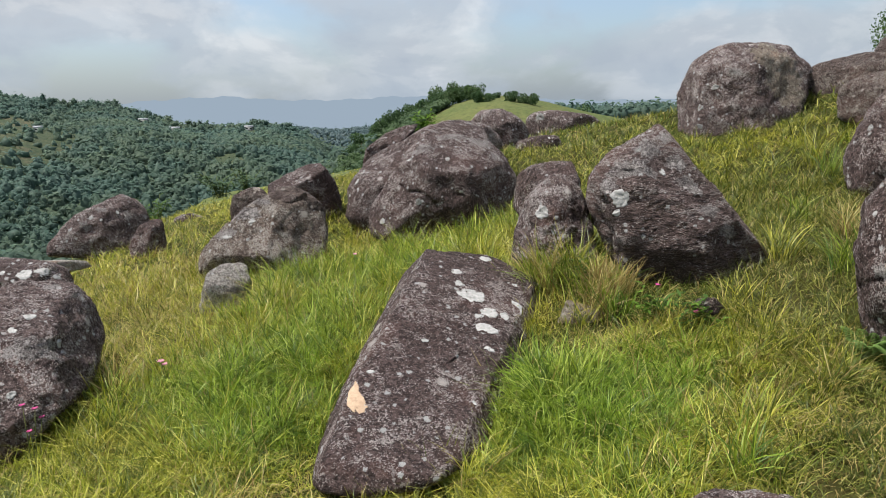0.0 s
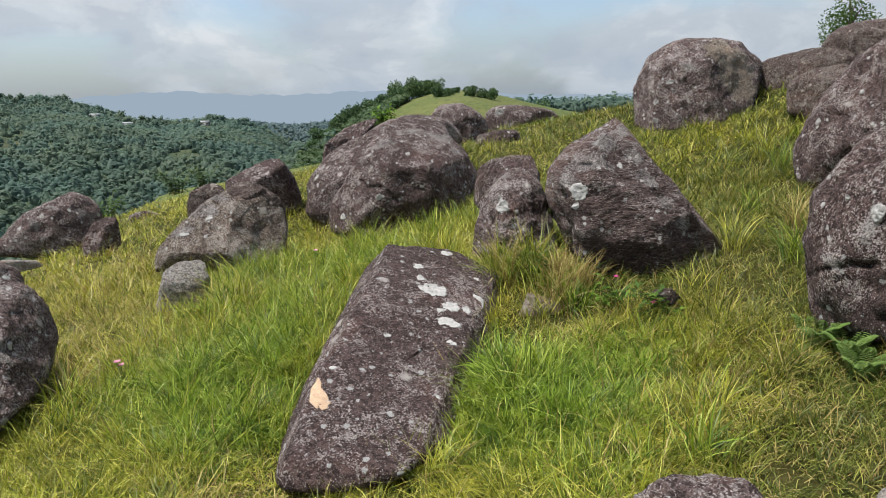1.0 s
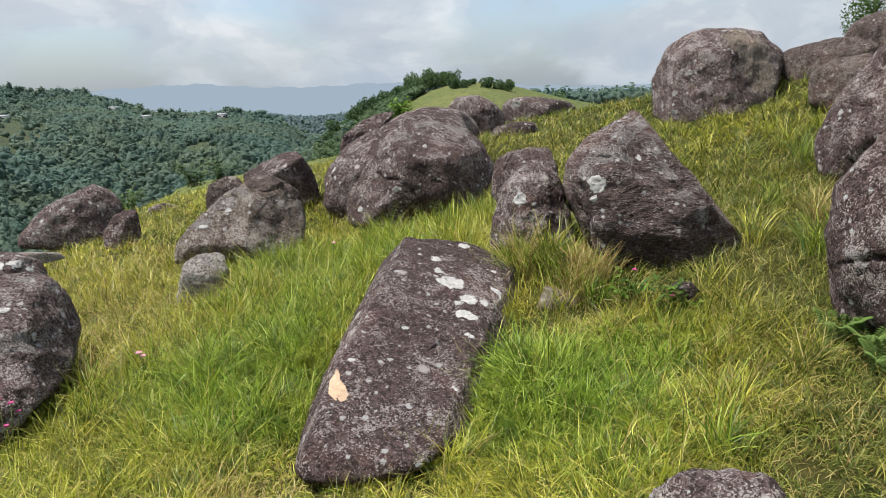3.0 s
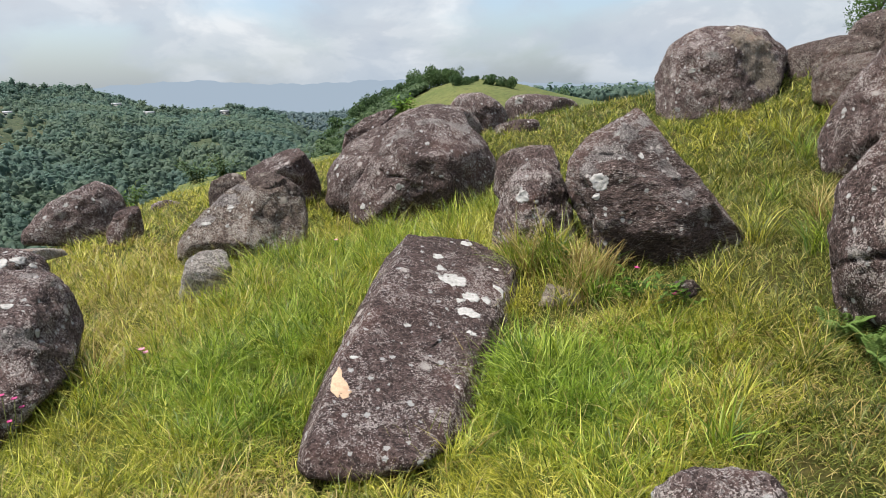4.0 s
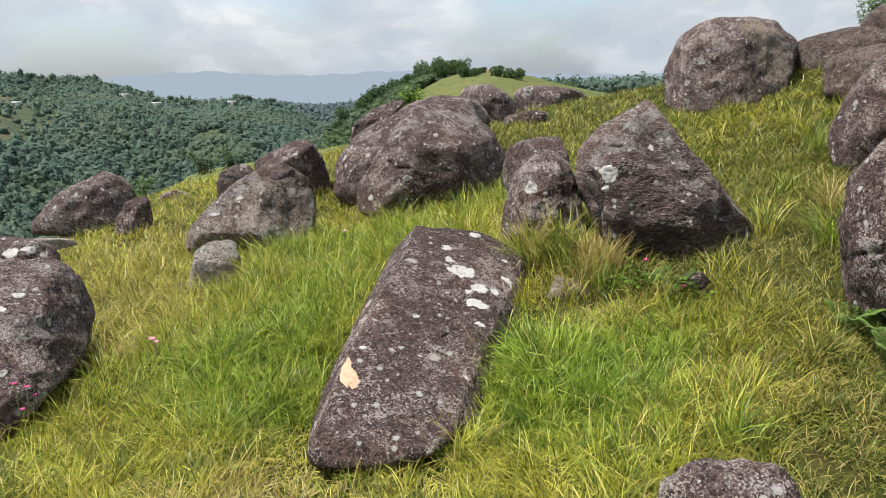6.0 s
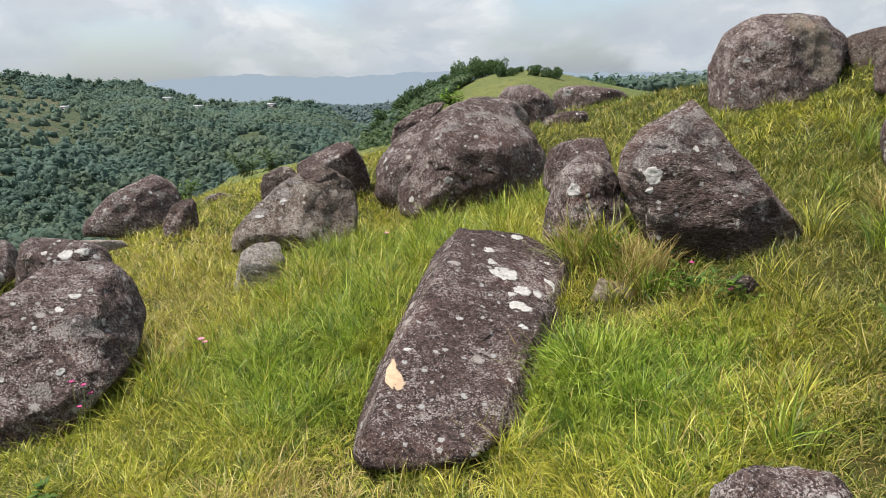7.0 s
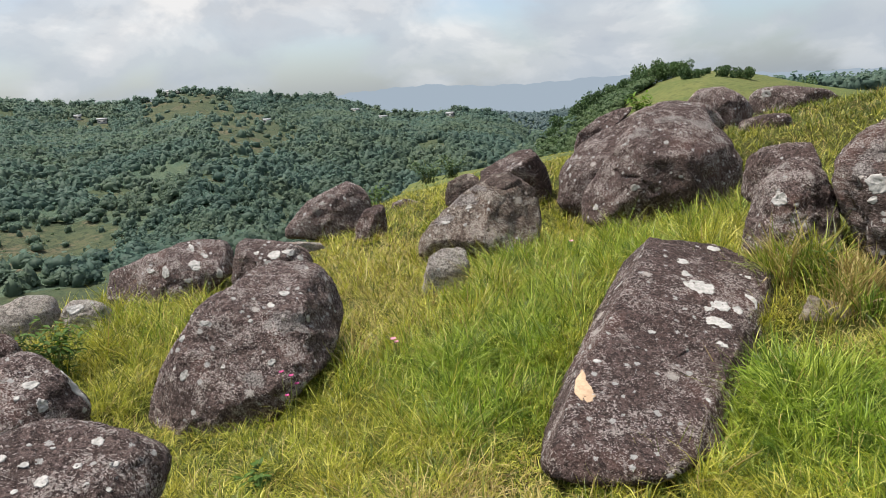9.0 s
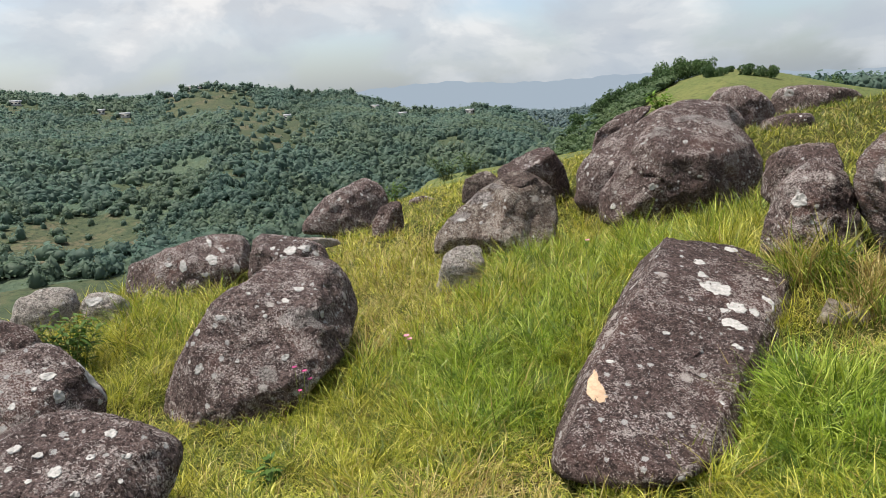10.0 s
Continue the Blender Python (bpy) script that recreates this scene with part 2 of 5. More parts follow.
def leaf_material(name, a, b, share=0.3, scale=0.05):
    m = Mat(name, 0.6, 0.2)
    p = m.coords("World")
    rnd = m.node("ShaderNodeNewGeometry").outputs["Random Per Island"]
    c = m.mix(m.step(m.noise(p, scale, 3), 0.35, 0.65), a, b)
    c = m.mix(m.step(rnd, 0.0, 1.0, 0.0, 0.5), c, tuple(0.7 * v for v in a))
    m.colour(c)
    return m.leafy(c, share).m


# distance haze is painted into these two: paler and bluer than plain foliage
MAT_HAZY_PINE = leaf_material("hazy_pine_foliage", (0.112, 0.182, 0.150), (0.136, 0.188, 0.126), 0.55, 0.035)
MAT_HAZE_BLUE_PINE = leaf_material("haze_blue_pine_foliage", (0.14, 0.205, 0.215), (0.155, 0.21, 0.21), 0.5, 0.02)
MAT_TREE = leaf_material("tree_foliage", (0.066, 0.118, 0.050), (0.088, 0.145, 0.052), 0.32, 0.1)
MAT_BUSH = leaf_material("bush_foliage", (0.066, 0.112, 0.050), (0.090, 0.135, 0.054), 0.36, 0.1)
MAT_SHRUB = leaf_material("shrub_leaf", (0.11, 0.21, 0.025), (0.16, 0.27, 0.04), 0.4, 3.0)
MAT_WEED = leaf_material("weed_leaf", (0.06, 0.12, 0.02), (0.09, 0.16, 0.03), 0.35, 4.0)
MAT_FERN = leaf_material("fern_leaf", (0.15, 0.24, 0.06), (0.19, 0.28, 0.08), 0.4, 4.0)


def plain(name, col, rough=0.8):
    m = Mat(name, rough, 0.2)
    n = m.noise(m.coords(), 25, 4)
    m.colour(m.mix(m.step(n, 0.3, 0.7), col, tuple(0.75 * v for v in col)))
    return m.m


MAT_BARK = plain("bark", (0.10, 0.075, 0.055))
MAT_PETAL = plain("pink_petal", (0.42, 0.06, 0.19), 0.6)
MAT_PETAL_PALE = plain("pale_pink_petal", (0.62, 0.28, 0.36), 0.6)
MAT_STALK = plain("stalk", (0.14, 0.16, 0.05))
MAT_WALL = plain("white_render", (0.36, 0.36, 0.35))
MAT_ROOF = plain("sheet_roof", (0.34, 0.35, 0.37), 0.5)
MAT_PANE = plain("dark_window", (0.05, 0.06, 0.07), 0.2)


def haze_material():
    m = bpy.data.materials.new("glowing_mountain_haze")
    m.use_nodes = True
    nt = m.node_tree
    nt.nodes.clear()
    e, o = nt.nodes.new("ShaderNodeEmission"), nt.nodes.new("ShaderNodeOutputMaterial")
    # a flat blue glow stands in for the air in front of the mountains
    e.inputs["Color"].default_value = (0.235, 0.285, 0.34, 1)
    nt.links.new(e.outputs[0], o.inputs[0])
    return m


MAT_HAZE = haze_material()


# ---- building helpers ----
def mesh_object(name, verts, faces, material, parent=None, smooth=True):
    me = bpy.data.meshes.new(name)
    me.from_pydata([tuple(v) for v in verts], [], [tuple(f) for f in faces])
    if smooth:
        me.shade_smooth()
    me.materials.append(material)
    ob = new(name, me)
    ob.parent = parent
    return ob


def part(name, bm, material, parent, label=""):
    me = bpy.data.meshes.new(name)
    bm.to_mesh(me)
    bm.free()
    me.shade_smooth()
    me.materials.append(material)
    ob = new(name, me)
    ob.parent = parent
    return tagged(ob, label)


def big_mesh(name, co, quads, tris, material):
    """One mesh out of arrays: vertex places, quads and triangles."""
    me = bpy.data.meshes.new(name)
    me.vertices.add(len(co))
    me.vertices.foreach_set("co", np.asarray(co, np.float32).ravel())
    loops = np.concatenate([quads.ravel(), tris.ravel()]).astype(np.int32)
    starts = np.concatenate([np.arange(len(quads)) * 4, len(quads) * 4 + np.arange(len(tris)) * 3]).astype(np.int32)
    me.loops.add(len(loops))
    me.loops.foreach_set("vertex_index", loops)
    me.polygons.add(len(starts))
    me.polygons.foreach_set("loop_start", starts)
    me.update(calc_edges=True)
    me.shade_smooth()
    me.materials.append(material)
    return new(name, me)


def way(heading, tilt):
    """Unit vectors from degrees: clockwise from +y, and up."""
    a, b = np.radians(heading), np.radians(tilt)
    return np.stack([np.sin(a) * np.cos(b), np.cos(a) * np.cos(b), np.sin(b)], -1)


# ---- the ground: one sheet from the hilltop to the horizon ----
BUMPS = [(-1.0, 0.0, -0.085), (1.0, 0.0, -0.041), (0.16, 3.52, -0.261), (0.56, 4.62, -0.076), (-0.65, 7.47, -0.238), (1.79, 4.27, -0.081), (1.11, 4.77, 0.333), (0.57, 5.37, 0.043), (-3.51, 8.07, 0.046), (-4.37, 8.88, 0.087), (-2.68, 2.96, -0.368), (-2.27, 3.68, -0.489), (-2.22, 2.24, 0.338), (-3.23, 2.87, 0.353), (1.99, 3.42, -0.101), (3.44, 6.04, -0.205), (3.69, 9.61, -0.126), (1.02, 1.98, 0.043), (0.71, 9.46, 0.237), (-5.07, 5.42, 0.235), (-1.59, 8.8, 0.106), (-1.91, 4.39, 0.39), (3.0, 1.0, 0.107), (-3.0, -3.0, -0.031), (4.5, 3.0, 0.155), (5.5, 7.0, 0.085), (-6.0, 3.0, -0.081), (-6.0, 8.0, -0.355)]


def hilltop(x, y):
    z = -0.0054 + 0.0984 * x + 0.0202 * y + 0.0089 * x * x + 0.0078 * x * y + 0.0052 * y * y
    for bx, by, amp in BUMPS:
        z = z + amp * np.exp(-((x - bx) ** 2 + (y - by) ** 2) / 3.38)
    return z


def ease(a, x, y):
    """Values y at headings x, with soft turns."""
    return (np.interp(a - 1.2, x, y) + np.interp(a, x, y) * 2 + np.interp(a + 1.2, x, y)) / 4


def ripple(x, y, scale):
    return (np.sin(x / scale + 1.3 * np.sin(y / scale * 0.7)) + np.sin(y / scale * 1.13 + 1.7 * np.sin(x / scale * 0.6) + 1.0)
            + 0.5 * np.sin(x / scale * 2.3 + y / scale * 1.9))


def ridge(r, crest, at, front, behind):
    return crest - np.where(r < at, (at - r) * front, (r - at) * behind)


def ground_height(x, y):
    x, y = np.asarray(x, float), np.asarray(y, float)
    r = np.hypot(x, y) + 1e-9
    a = np.degrees(np.arctan2(x, y))
    rim = ease(a, [-180, -60, -45, -35, -25, -20, -12, 180], [9.0, 7.3, 7.7, 8.8, 10.6, 11.5, 11.8, 11.8])
    k = np.minimum(1.0, rim / r)
    top = hilltop(x * k, y * k)
    # the shoulder of the hill, and its fall into the valley
    edge = ease(a, [-180, -60, -50, -35, -25, -20, -8, 0, 40, 180], [40, 18, 14, 15, 22, 45, 60, 70, 70, 40])
    low = ease(a, [-180, -60, -50, -35, -25, -20, -8, 0, 40, 180], [-4, -5, -4.2, -3.6, -3.4, -3.4, -2.2, -3.4, -3.0, -4])
    f = np.clip((r - rim) / np.maximum(edge - rim, 0.5), 0, 1)
    f = f * f * (3 - 2 * f) * 0.5 + f * 0.5
    own = np.where(r < rim, top, top + (low - top) * f - 0.42 * np.maximum(r - edge, 0))
    own = own + np.where(r > 14, 0.10 * np.minimum((r - 14) / 10, 3) * ripple(x, y, 6.0), 0)
    # the wooded ridge across the valley
    at = np.interp(a, [-50, -20, -8], [600, 540, 470])
    el = ease(a, [-100, -49, -47.4, -45.4, -43.6, -40.8, -39.9, -38, -36.4, -35.2, -33.5, -31.5, -29.6, -28.6, -26.9, -25.3, -24.2, -22, -19, -15.9, -15, -12.8, -11.5, -10.6, -9.6, -8.9, -4, 10],
              [1.6, 2.6, 2.45, 2.15, 2.3, 2.2, 1.9, 1.95, 2.35, 2.2, 2.1, 1.8, 1.5, 1.0, 1.15, 1.25, 1.0, 0.6, 0.2, 0.4, 0.4, -0.15, -0.5, -1.2, -2.1, -2.8, -7, -9])
    far_side = ridge(r, 1.6 + at * np.tan(np.radians(el)), at, np.interp(a, [-50, -8], [0.165, 0.13]), 0.2) + 3.0 * ripple(x, y, 48.0)
    # the grassy hill, the woods behind it, and the ridge that closes the valley
    el = ease(a, [-14.6, -11, -9.2, -7.4, -4.6, -1.9, 1.2, 4.3, 6.9, 9.5, 12.9, 30], [-9, -4.4, -3.1, -2.3, -0.65, 0.45, 1.4, 1.6, 1.1, 0.45, -0.25, -2])
    hill = ridge(r, 1.6 + 168 * np.tan(np.radians(el)), 168, 0.085, 0.25) + 0.25 * ripple(x, y, 13.0)
    woods = np.where(a > 6, ridge(r, 0.4, 300, 0.1, 0.2), -200)
    close = np.where(np.abs(a + 9) < 14, ridge(r, -8.5, 1100, 0.2, 0.2) + 4.0 * ripple(x, y, 55.0), -200)
    z = np.maximum(np.maximum(hill, woods), np.maximum(far_side, close))
    z = np.maximum(z, -72 + 2.0 * ripple(x, y, 60.0))
    s = np.clip((r - 14) / 10, 0, 1) * 1.2 + 1e-6
    d = np.clip((own - z) / (2 * s) + 0.5, 0, 1)
    return np.where(r < 14, own, z * (1 - d) + own * d + s * d * (1 - d))


# meadows left open in the woods: heading, distance, half-width in degrees, half-depth
CLEARINGS = [(-46, 222, 6.0, 62), (-35.6, 505, 3.7, 75), (-31.8, 415, 3.2, 105), (-29.4, 415, 2.0, 60), (-27.6, 440, 1.5, 14), (-17.4, 350, 1.5, 16), (-16.3, 375, 0.8, 10), (-41.9, 300, 1.6, 7), (-34.3, 291, 1.0, 5), (-49, 545, 2.5, 16), (-43, 530, 2.0, 12), (-22.6, 500, 1.8, 9)]

# houses: heading, distance, width, height, windows; the trees in front of them are felled
HOUSES = ((-36.6, 585, 17, 5.0, 6), (-41.6, 520, 9, 3.0, 2), (-43.1, 535, 6, 3.0, 2), (-48.3, 550, 10, 3.0, 3), (-30.1, 452, 6, 2.8, 2), (-23.3, 512, 8, 3.0, 2), (-21.2, 508, 9, 3.0, 2), (-15.9, 500, 8, 3.0, 2), (-38.4, 590, 7, 3.5, 2), (-49.8, 560, 7, 3.0, 2))
CLEARINGS += [(a_, r_ - 16, 0.75, 22) for a_, r_, *_ in HOUSES]


def in_clearing(a, r, limit):
    hit = np.zeros(np.shape(a), bool)
    for ca, cr, wa, wr in CLEARINGS:
        hit |= ((a - ca) / wa) ** 2 + ((r - cr) / wr) ** 2 < limit
    return hit


def build_ground():
    rings = np.concatenate([[0.0], np.geomspace(0.35, 13.5, 90), np.geomspace(14.2, 700, 110), np.geomspace(740, 4700, 16)])
    turns = np.radians(np.concatenate([np.arange(-56, 40, 0.3), np.arange(40, 304, 3.0)]))
    n = len(turns)
    rr, aa = np.meshgrid(rings[1:], turns, indexing="ij")
    x, y = rr * np.sin(aa), rr * np.cos(aa)
    co = np.concatenate([[[0, 0, ground_height(0, 0)]], np.stack([x, y, ground_height(x, y)], -1).reshape(-1, 3)])
    i, j = np.meshgrid(np.arange(len(rings) - 2), np.arange(n), indexing="ij")
    k = (j + 1) % n
    quads = np.stack([1 + i * n + j, 1 + i * n + k, 1 + (i + 1) * n + k, 1 + (i + 1) * n + j], -1).reshape(-1, 4)[:, ::-1]
    j = np.arange(n)
    tris = np.stack([0 * j, 1 + j, 1 + (j + 1) % n], -1)[:, ::-1]
    ob = big_mesh("ground", co, quads, tris, MAT_SOIL)
    ob.data.materials.append(MAT_HILL)
    slot = np.concatenate([np.repeat(rings[2:] > 13.9, n).astype(np.int32), np.zeros(n, np.int32)])
    mid = co[quads].mean(1)
    a, r = np.degrees(np.arctan2(mid[:, 0], mid[:, 1])), np.hypot(mid[:, 0], mid[:, 1])
    valley = (r > 60) & (a < -11.5) & (a > -62) | (r > 190)
    slot[: len(quads)][valley] = 2
    ob.data.materials.append(MAT_MEADOW)
    ob.data.materials.append(MAT_FLOOR)
    shady = (r > 150) & (r < 1300) & (a < -2) & (a > -58) & ((a < -9) | (r > 600)) & ~in_clearing(a, r, 0.95)
    slot[: len(quads)][shady] = 3
    ob.data.polygons.foreach_set("material_index", slot)
    return tagged(ob, "grassy boulder-strewn hillside falling to a wooded valley", "ground", kind="structure")


build_ground()


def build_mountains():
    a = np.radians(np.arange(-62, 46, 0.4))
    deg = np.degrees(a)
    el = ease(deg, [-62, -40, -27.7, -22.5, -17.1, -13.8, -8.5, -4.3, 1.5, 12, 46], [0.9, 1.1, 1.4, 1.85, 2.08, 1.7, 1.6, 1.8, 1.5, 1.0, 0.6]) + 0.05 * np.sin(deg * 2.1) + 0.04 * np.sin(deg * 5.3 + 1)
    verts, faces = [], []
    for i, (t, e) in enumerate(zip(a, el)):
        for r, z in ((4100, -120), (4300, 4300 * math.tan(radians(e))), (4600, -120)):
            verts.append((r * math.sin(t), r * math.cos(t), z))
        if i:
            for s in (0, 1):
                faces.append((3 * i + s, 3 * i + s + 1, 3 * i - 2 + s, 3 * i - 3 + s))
    return tagged(mesh_object("backdrop", verts, faces, MAT_HAZE), "distant mountains as a backdrop glowing haze blue", "mountains", kind="structure")


build_mountains()

# ---- boulders ----
# facets: heading, tilt and distance of each face from the centre; edge: how sharp the edges between them are;
# lichen: heading, tilt, width and height in centimetres, and 1 for a patch of bare stone
ROCKS = {}
ROCKS["slab"] = dict(name="boulder", label="long dark granite slab with white lichen patches and tan scar",
    centre=(-0.18, 4.15, 0.07), edge=70, level=7,
    facets=[(-99, 8, 0.666), (-88, 28, 0.433), (-88, 29, 0.427), (-88, 29, 0.428), (-50, 76, 0.791), (55, 73, 0.834), (70, 64, 0.844), (77, 56, 0.865), (88, 33, 0.882), (100, -11, 0.589), (103, -22, 0.477), (104, -24, 0.468), (126, -48, 0.562), (165, -60, 0.671), (-165, -58, 0.773), (-113, -17, 0.893), (-101, 3, 0.716), (-3, 0, 1.150), (35, 0, 1.150), (-41, 0, 1.150), (-3, 42, 1.150), (162, 72, 0.317), (143, 71, 0.288), (-91, 41, 0.405), (-180, 39, 0.901), (113, 27, 0.484), (-94, 29, 0.473)],
    lichen=[(31, 35, 9.4, 10.8, 0), (55, 33, 6.5, 6.5, 0), (61, 27, 3.3, 3.6, 0), (77, 35, 4.2, 8.1, 0), (13, 32, 3.6, 4.3, 0), (18, 35, 2.7, 3.2, 0), (-171, 61, 3.0, 1.8, 0), (114, 27, 2.0, 3.7, 0), (-150, 19, 2.5, 1.5, 0), (54, 23, 1.5, 9.3, 0), (55, 39, 2.1, 2.8, 0), (40, 23, 2.0, 2.6, 0), (21, 25, 4.1, 4.7, 0), (-22, 28, 1.9, 4.5, 0), (159, 6, 1.2, 2.0, 0), (-8, 29, 1.6, 3.5, 0), (-154, 10, 5.3, 13.4, 1)])
ROCKS["pyramid"] = dict(name="boulder", label="pointed dark granite boulder with pale lichen and cracked face",
    centre=(1.58, 5.21, 0.80), edge=80, level=7,
    facets=[(-79, 8, 0.642), (-76, 37, 0.684), (-73, 57, 0.680), (-72, 64, 0.684), (104, 60, 0.548), (105, 40, 0.373), (106, 37, 0.391), (112, 9, 0.616), (113, 3, 0.662), (148, -68, 0.611), (-177, -76, 0.533), (-109, -67, 0.491), (-92, -50, 0.502), (-83, -27, 0.501), (-82, -20, 0.514), (17, 0, 0.642), (55, 0, 0.642), (-21, 0, 0.642), (17, 42, 0.642), (-135, 48, 0.628), (159, 40, 0.432), (-165, 10, 0.553), (-163, -22, 0.576), (147, 5, 0.517), (-103, -12, 0.563), (-163, 70, 0.633)],
    cracks=[[(-109, 39), (-122, 41), (-135, 41), (-143, 44), (-148, 42)]],
    # the 3s high on the face: crust lichen, and its lit tone painted lighter
    lichen=[(-130, 21, 6.7, 7.1, 0), (-130, 12, 3.1, 2.4, 0), (-121, 57, 1.6, 2.7, 0), (-151, 49, 2.0, 3.7, 0), (-125, 42, 14.5, 9.7, 3), (-119, 27, 8.0, 6.4, 3), (-129, 63, 9.9, 9.1, 3), (-130, 78, 5.5, 5.1, 3), (-166, 63, 6.6, 8.3, 3), (177, 43, 7.4, 8.2, 3), (165, 18, 6.5, 6.5, 3), (153, 0, 5.7, 5.7, 3)])
ROCKS["dotrock"] = dict(name="boulder", label="small rounded granite rock with one white lichen spot",
    centre=(0.77, 5.54, 0.75), edge=24, level=6,
    facets=[(-82, 12, 0.299), (-81, 21, 0.290), (-77, 42, 0.320), (-74, 55, 0.350), (45, 84, 0.395), (92, 56, 0.361), (98, 26, 0.297), (99, 16, 0.280), (100, 11, 0.286), (102, 1, 0.325), (-174, -78, 0.294), (-85, 0, 0.350), (9, 0, 0.334), (47, 0, 0.334), (-29, 0, 0.334), (9, 42, 0.334), (-166, 15, 0.335), (-123, 15, 0.310), (144, 20, 0.272), (-166, 55, 0.341), (-171, 0, 0.355)],
    lichen=[(-153, 25, 5.6, 6.0, 0), (-170, 0, 2.1, 1.7, 0), (-120, 75, 6.2, 2.7, 3)])
ROCKS["behind"] = dict(name="boulder", label="low dark rock half hidden in grass",
    centre=(0.86, 6.70, 0.91), edge=24, level=5,
    facets=[(-83, 12, 0.306), (-77, 55, 0.277), (-57, 80, 0.255), (79, 79, 0.296), (98, 25, 0.312), (102, -8, 0.295), (173, -81, 0.240), (-91, -41, 0.357), (-85, 0, 0.328), (8, 0, 0.314), (46, 0, 0.314), (-30, 0, 0.314), (8, 42, 0.314), (-157, 15, 0.266), (-167, 55, 0.256), (-122, 10, 0.269)])
ROCKS["big"] = dict(name="boulder", label="large rounded dark granite boulder with jagged crack",
    centre=(-0.13, 8.08, 0.80), edge=46, level=6,
    facets=[(-92, 32, 0.616), (-91, 37, 0.594), (-89, 56, 0.648), (-38, 88, 0.675), (87, 73, 0.709), (90, 55, 0.735), (91, 42, 0.751), (93, 28, 0.779), (95, 2, 0.817), (100, -31, 0.744), (111, -63, 0.564), (117, -68, 0.558), (-172, -79, 0.635), (-117, -65, 0.792), (-97, -4, 0.878), (-96, 2, 0.851), (0, 0, 0.775), (38, 0, 0.775), (-38, 0, 0.775), (0, 42, 0.775), (180, 8, 0.617), (-142, 20, 0.619), (132, 10, 0.613), (175, 58, 0.529), (-140, 55, 0.594), (130, 50, 0.576), (175, -25, 0.643), (-165, 35, 0.635)],
    cracks=[[(-133, 11), (-142, 4), (-158, 3), (-166, -1), (-174, -10)]],
    # the 3s on top: crust lichen that also paints the top as brightly lit
    lichen=[(-157, -5, 4.2, 3.7, 0), (-69, 80, 5.8, 2.6, 3), (112, 78, 19.2, 6.4, 3), (82, 50, 13.0, 6.5, 3), (-139, 54, 13.7, 8.7, 3), (94, 32, 9.0, 7.7, 3), (-124, -19, 3.1, 3.4, 0), (173, 42, 2.4, 3.2, 0), (163, 3, 2.4, 1.8, 0), (-132, 37, 2.5, 3.7, 0)])
ROCKS["bigleft"] = dict(name="boulder", label="dark granite boulder leaning beside the large one",
    centre=(-0.37, 8.58, 0.87), edge=48, level=5,
    facets=[(-97, 7, 0.908), (-93, 42, 0.677), (-91, 54, 0.591), (-90, 64, 0.554), (-87, 78, 0.620), (88, 77, 0.763), (93, 18, 0.873), (95, -13, 0.774), (112, -68, 0.596), (-177, -81, 0.621), (-108, -50, 0.920), (-98, 3, 0.934), (-2, 0, 0.819), (36, 0, 0.819), (-40, 0, 0.819), (-2, 42, 0.819), (-147, 20, 0.683), (-157, 52, 0.433), (178, 70, 0.513), (-177, 0, 0.536)],
    lichen=[(-114, 2, 2.6, 3.6, 0), (-27, 82, 6.9, 2.1, 3), (-110, 10, 2.7, 3.5, 0)])
ROCKS["flake"] = dict(name="boulder", label="thin split granite flake lying on a boulder",
    centre=(-0.86, 8.96, 1.27), edge=30, level=5,
    facets=[(-96, 15, 0.235), (-93, 53, 0.129), (-91, 68, 0.144), (-85, 84, 0.222), (88, -21, 0.286), (89, -50, 0.099), (136, -84, 0.309), (-97, 3, 0.285), (-5, 0, 0.312), (33, 0, 0.312), (-43, 0, 0.312), (-5, 42, 0.312), (-160, 50, 0.153), (-165, -5, 0.195)])
ROCKS["bigback"] = dict(name="boulder", label="rounded dark granite boulder behind the large one",
    centre=(0.05, 9.55, 1.31), edge=13, level=5,
    facets=[(-92, 31, 0.508), (-90, 68, 0.308), (87, 86, 0.258), (91, 65, 0.314), (93, 26, 0.512), (98, -59, 0.418), (-158, -86, 0.313), (-94, -30, 0.495), (0, 0, 0.439), (35, 0, 0.439), (-35, 0, 0.439), (0, 42, 0.439), (-180, 2, 0.277), (-180, 43, 0.287), (149, 1, 0.305), (-149, 1, 0.305)])
ROCKS["ridge_a"] = dict(name="boulder", label="dark rounded boulder on the grassy crest",
    centre=(0.70, 11.22, 1.37), edge=14, level=5,
    facets=[(-88, 42, 0.442), (-112, 89, 0.345), (95, 60, 0.329), (95, 25, 0.4), (97, -31, 0.437), (-110, -81, 0.439), (-89, -23, 0.438), (4, 0, 0.427), (39, 0, 0.427), (-31, 0, 0.427), (4, 42, 0.427), (-176, 1, 0.27), (-176, 43, 0.279), (153, 1, 0.297), (-145, 1, 0.297)])
ROCKS["ridge_b"] = dict(name="boulder", label="long low lichen-covered boulder on the crest",
    centre=(1.81, 12.17, 1.35), edge=18, level=5,
    facets=[(-84, 2, 0.621), (-84, 65, 0.469), (129, 89, 0.314), (100, 79, 0.316), (101, 43, 0.528), (102, -7, 0.644), (126, -83, 0.426), (-97, -78, 0.464), (8, 0, 0.533), (43, 0, 0.533), (-27, 0, 0.533), (8, 42, 0.533), (-172, 1, 0.337), (-172, 43, 0.348), (157, 1, 0.371), (-141, 1, 0.371)],
    lichen=[(-110, 28, 8.6, 5.7, 0)])
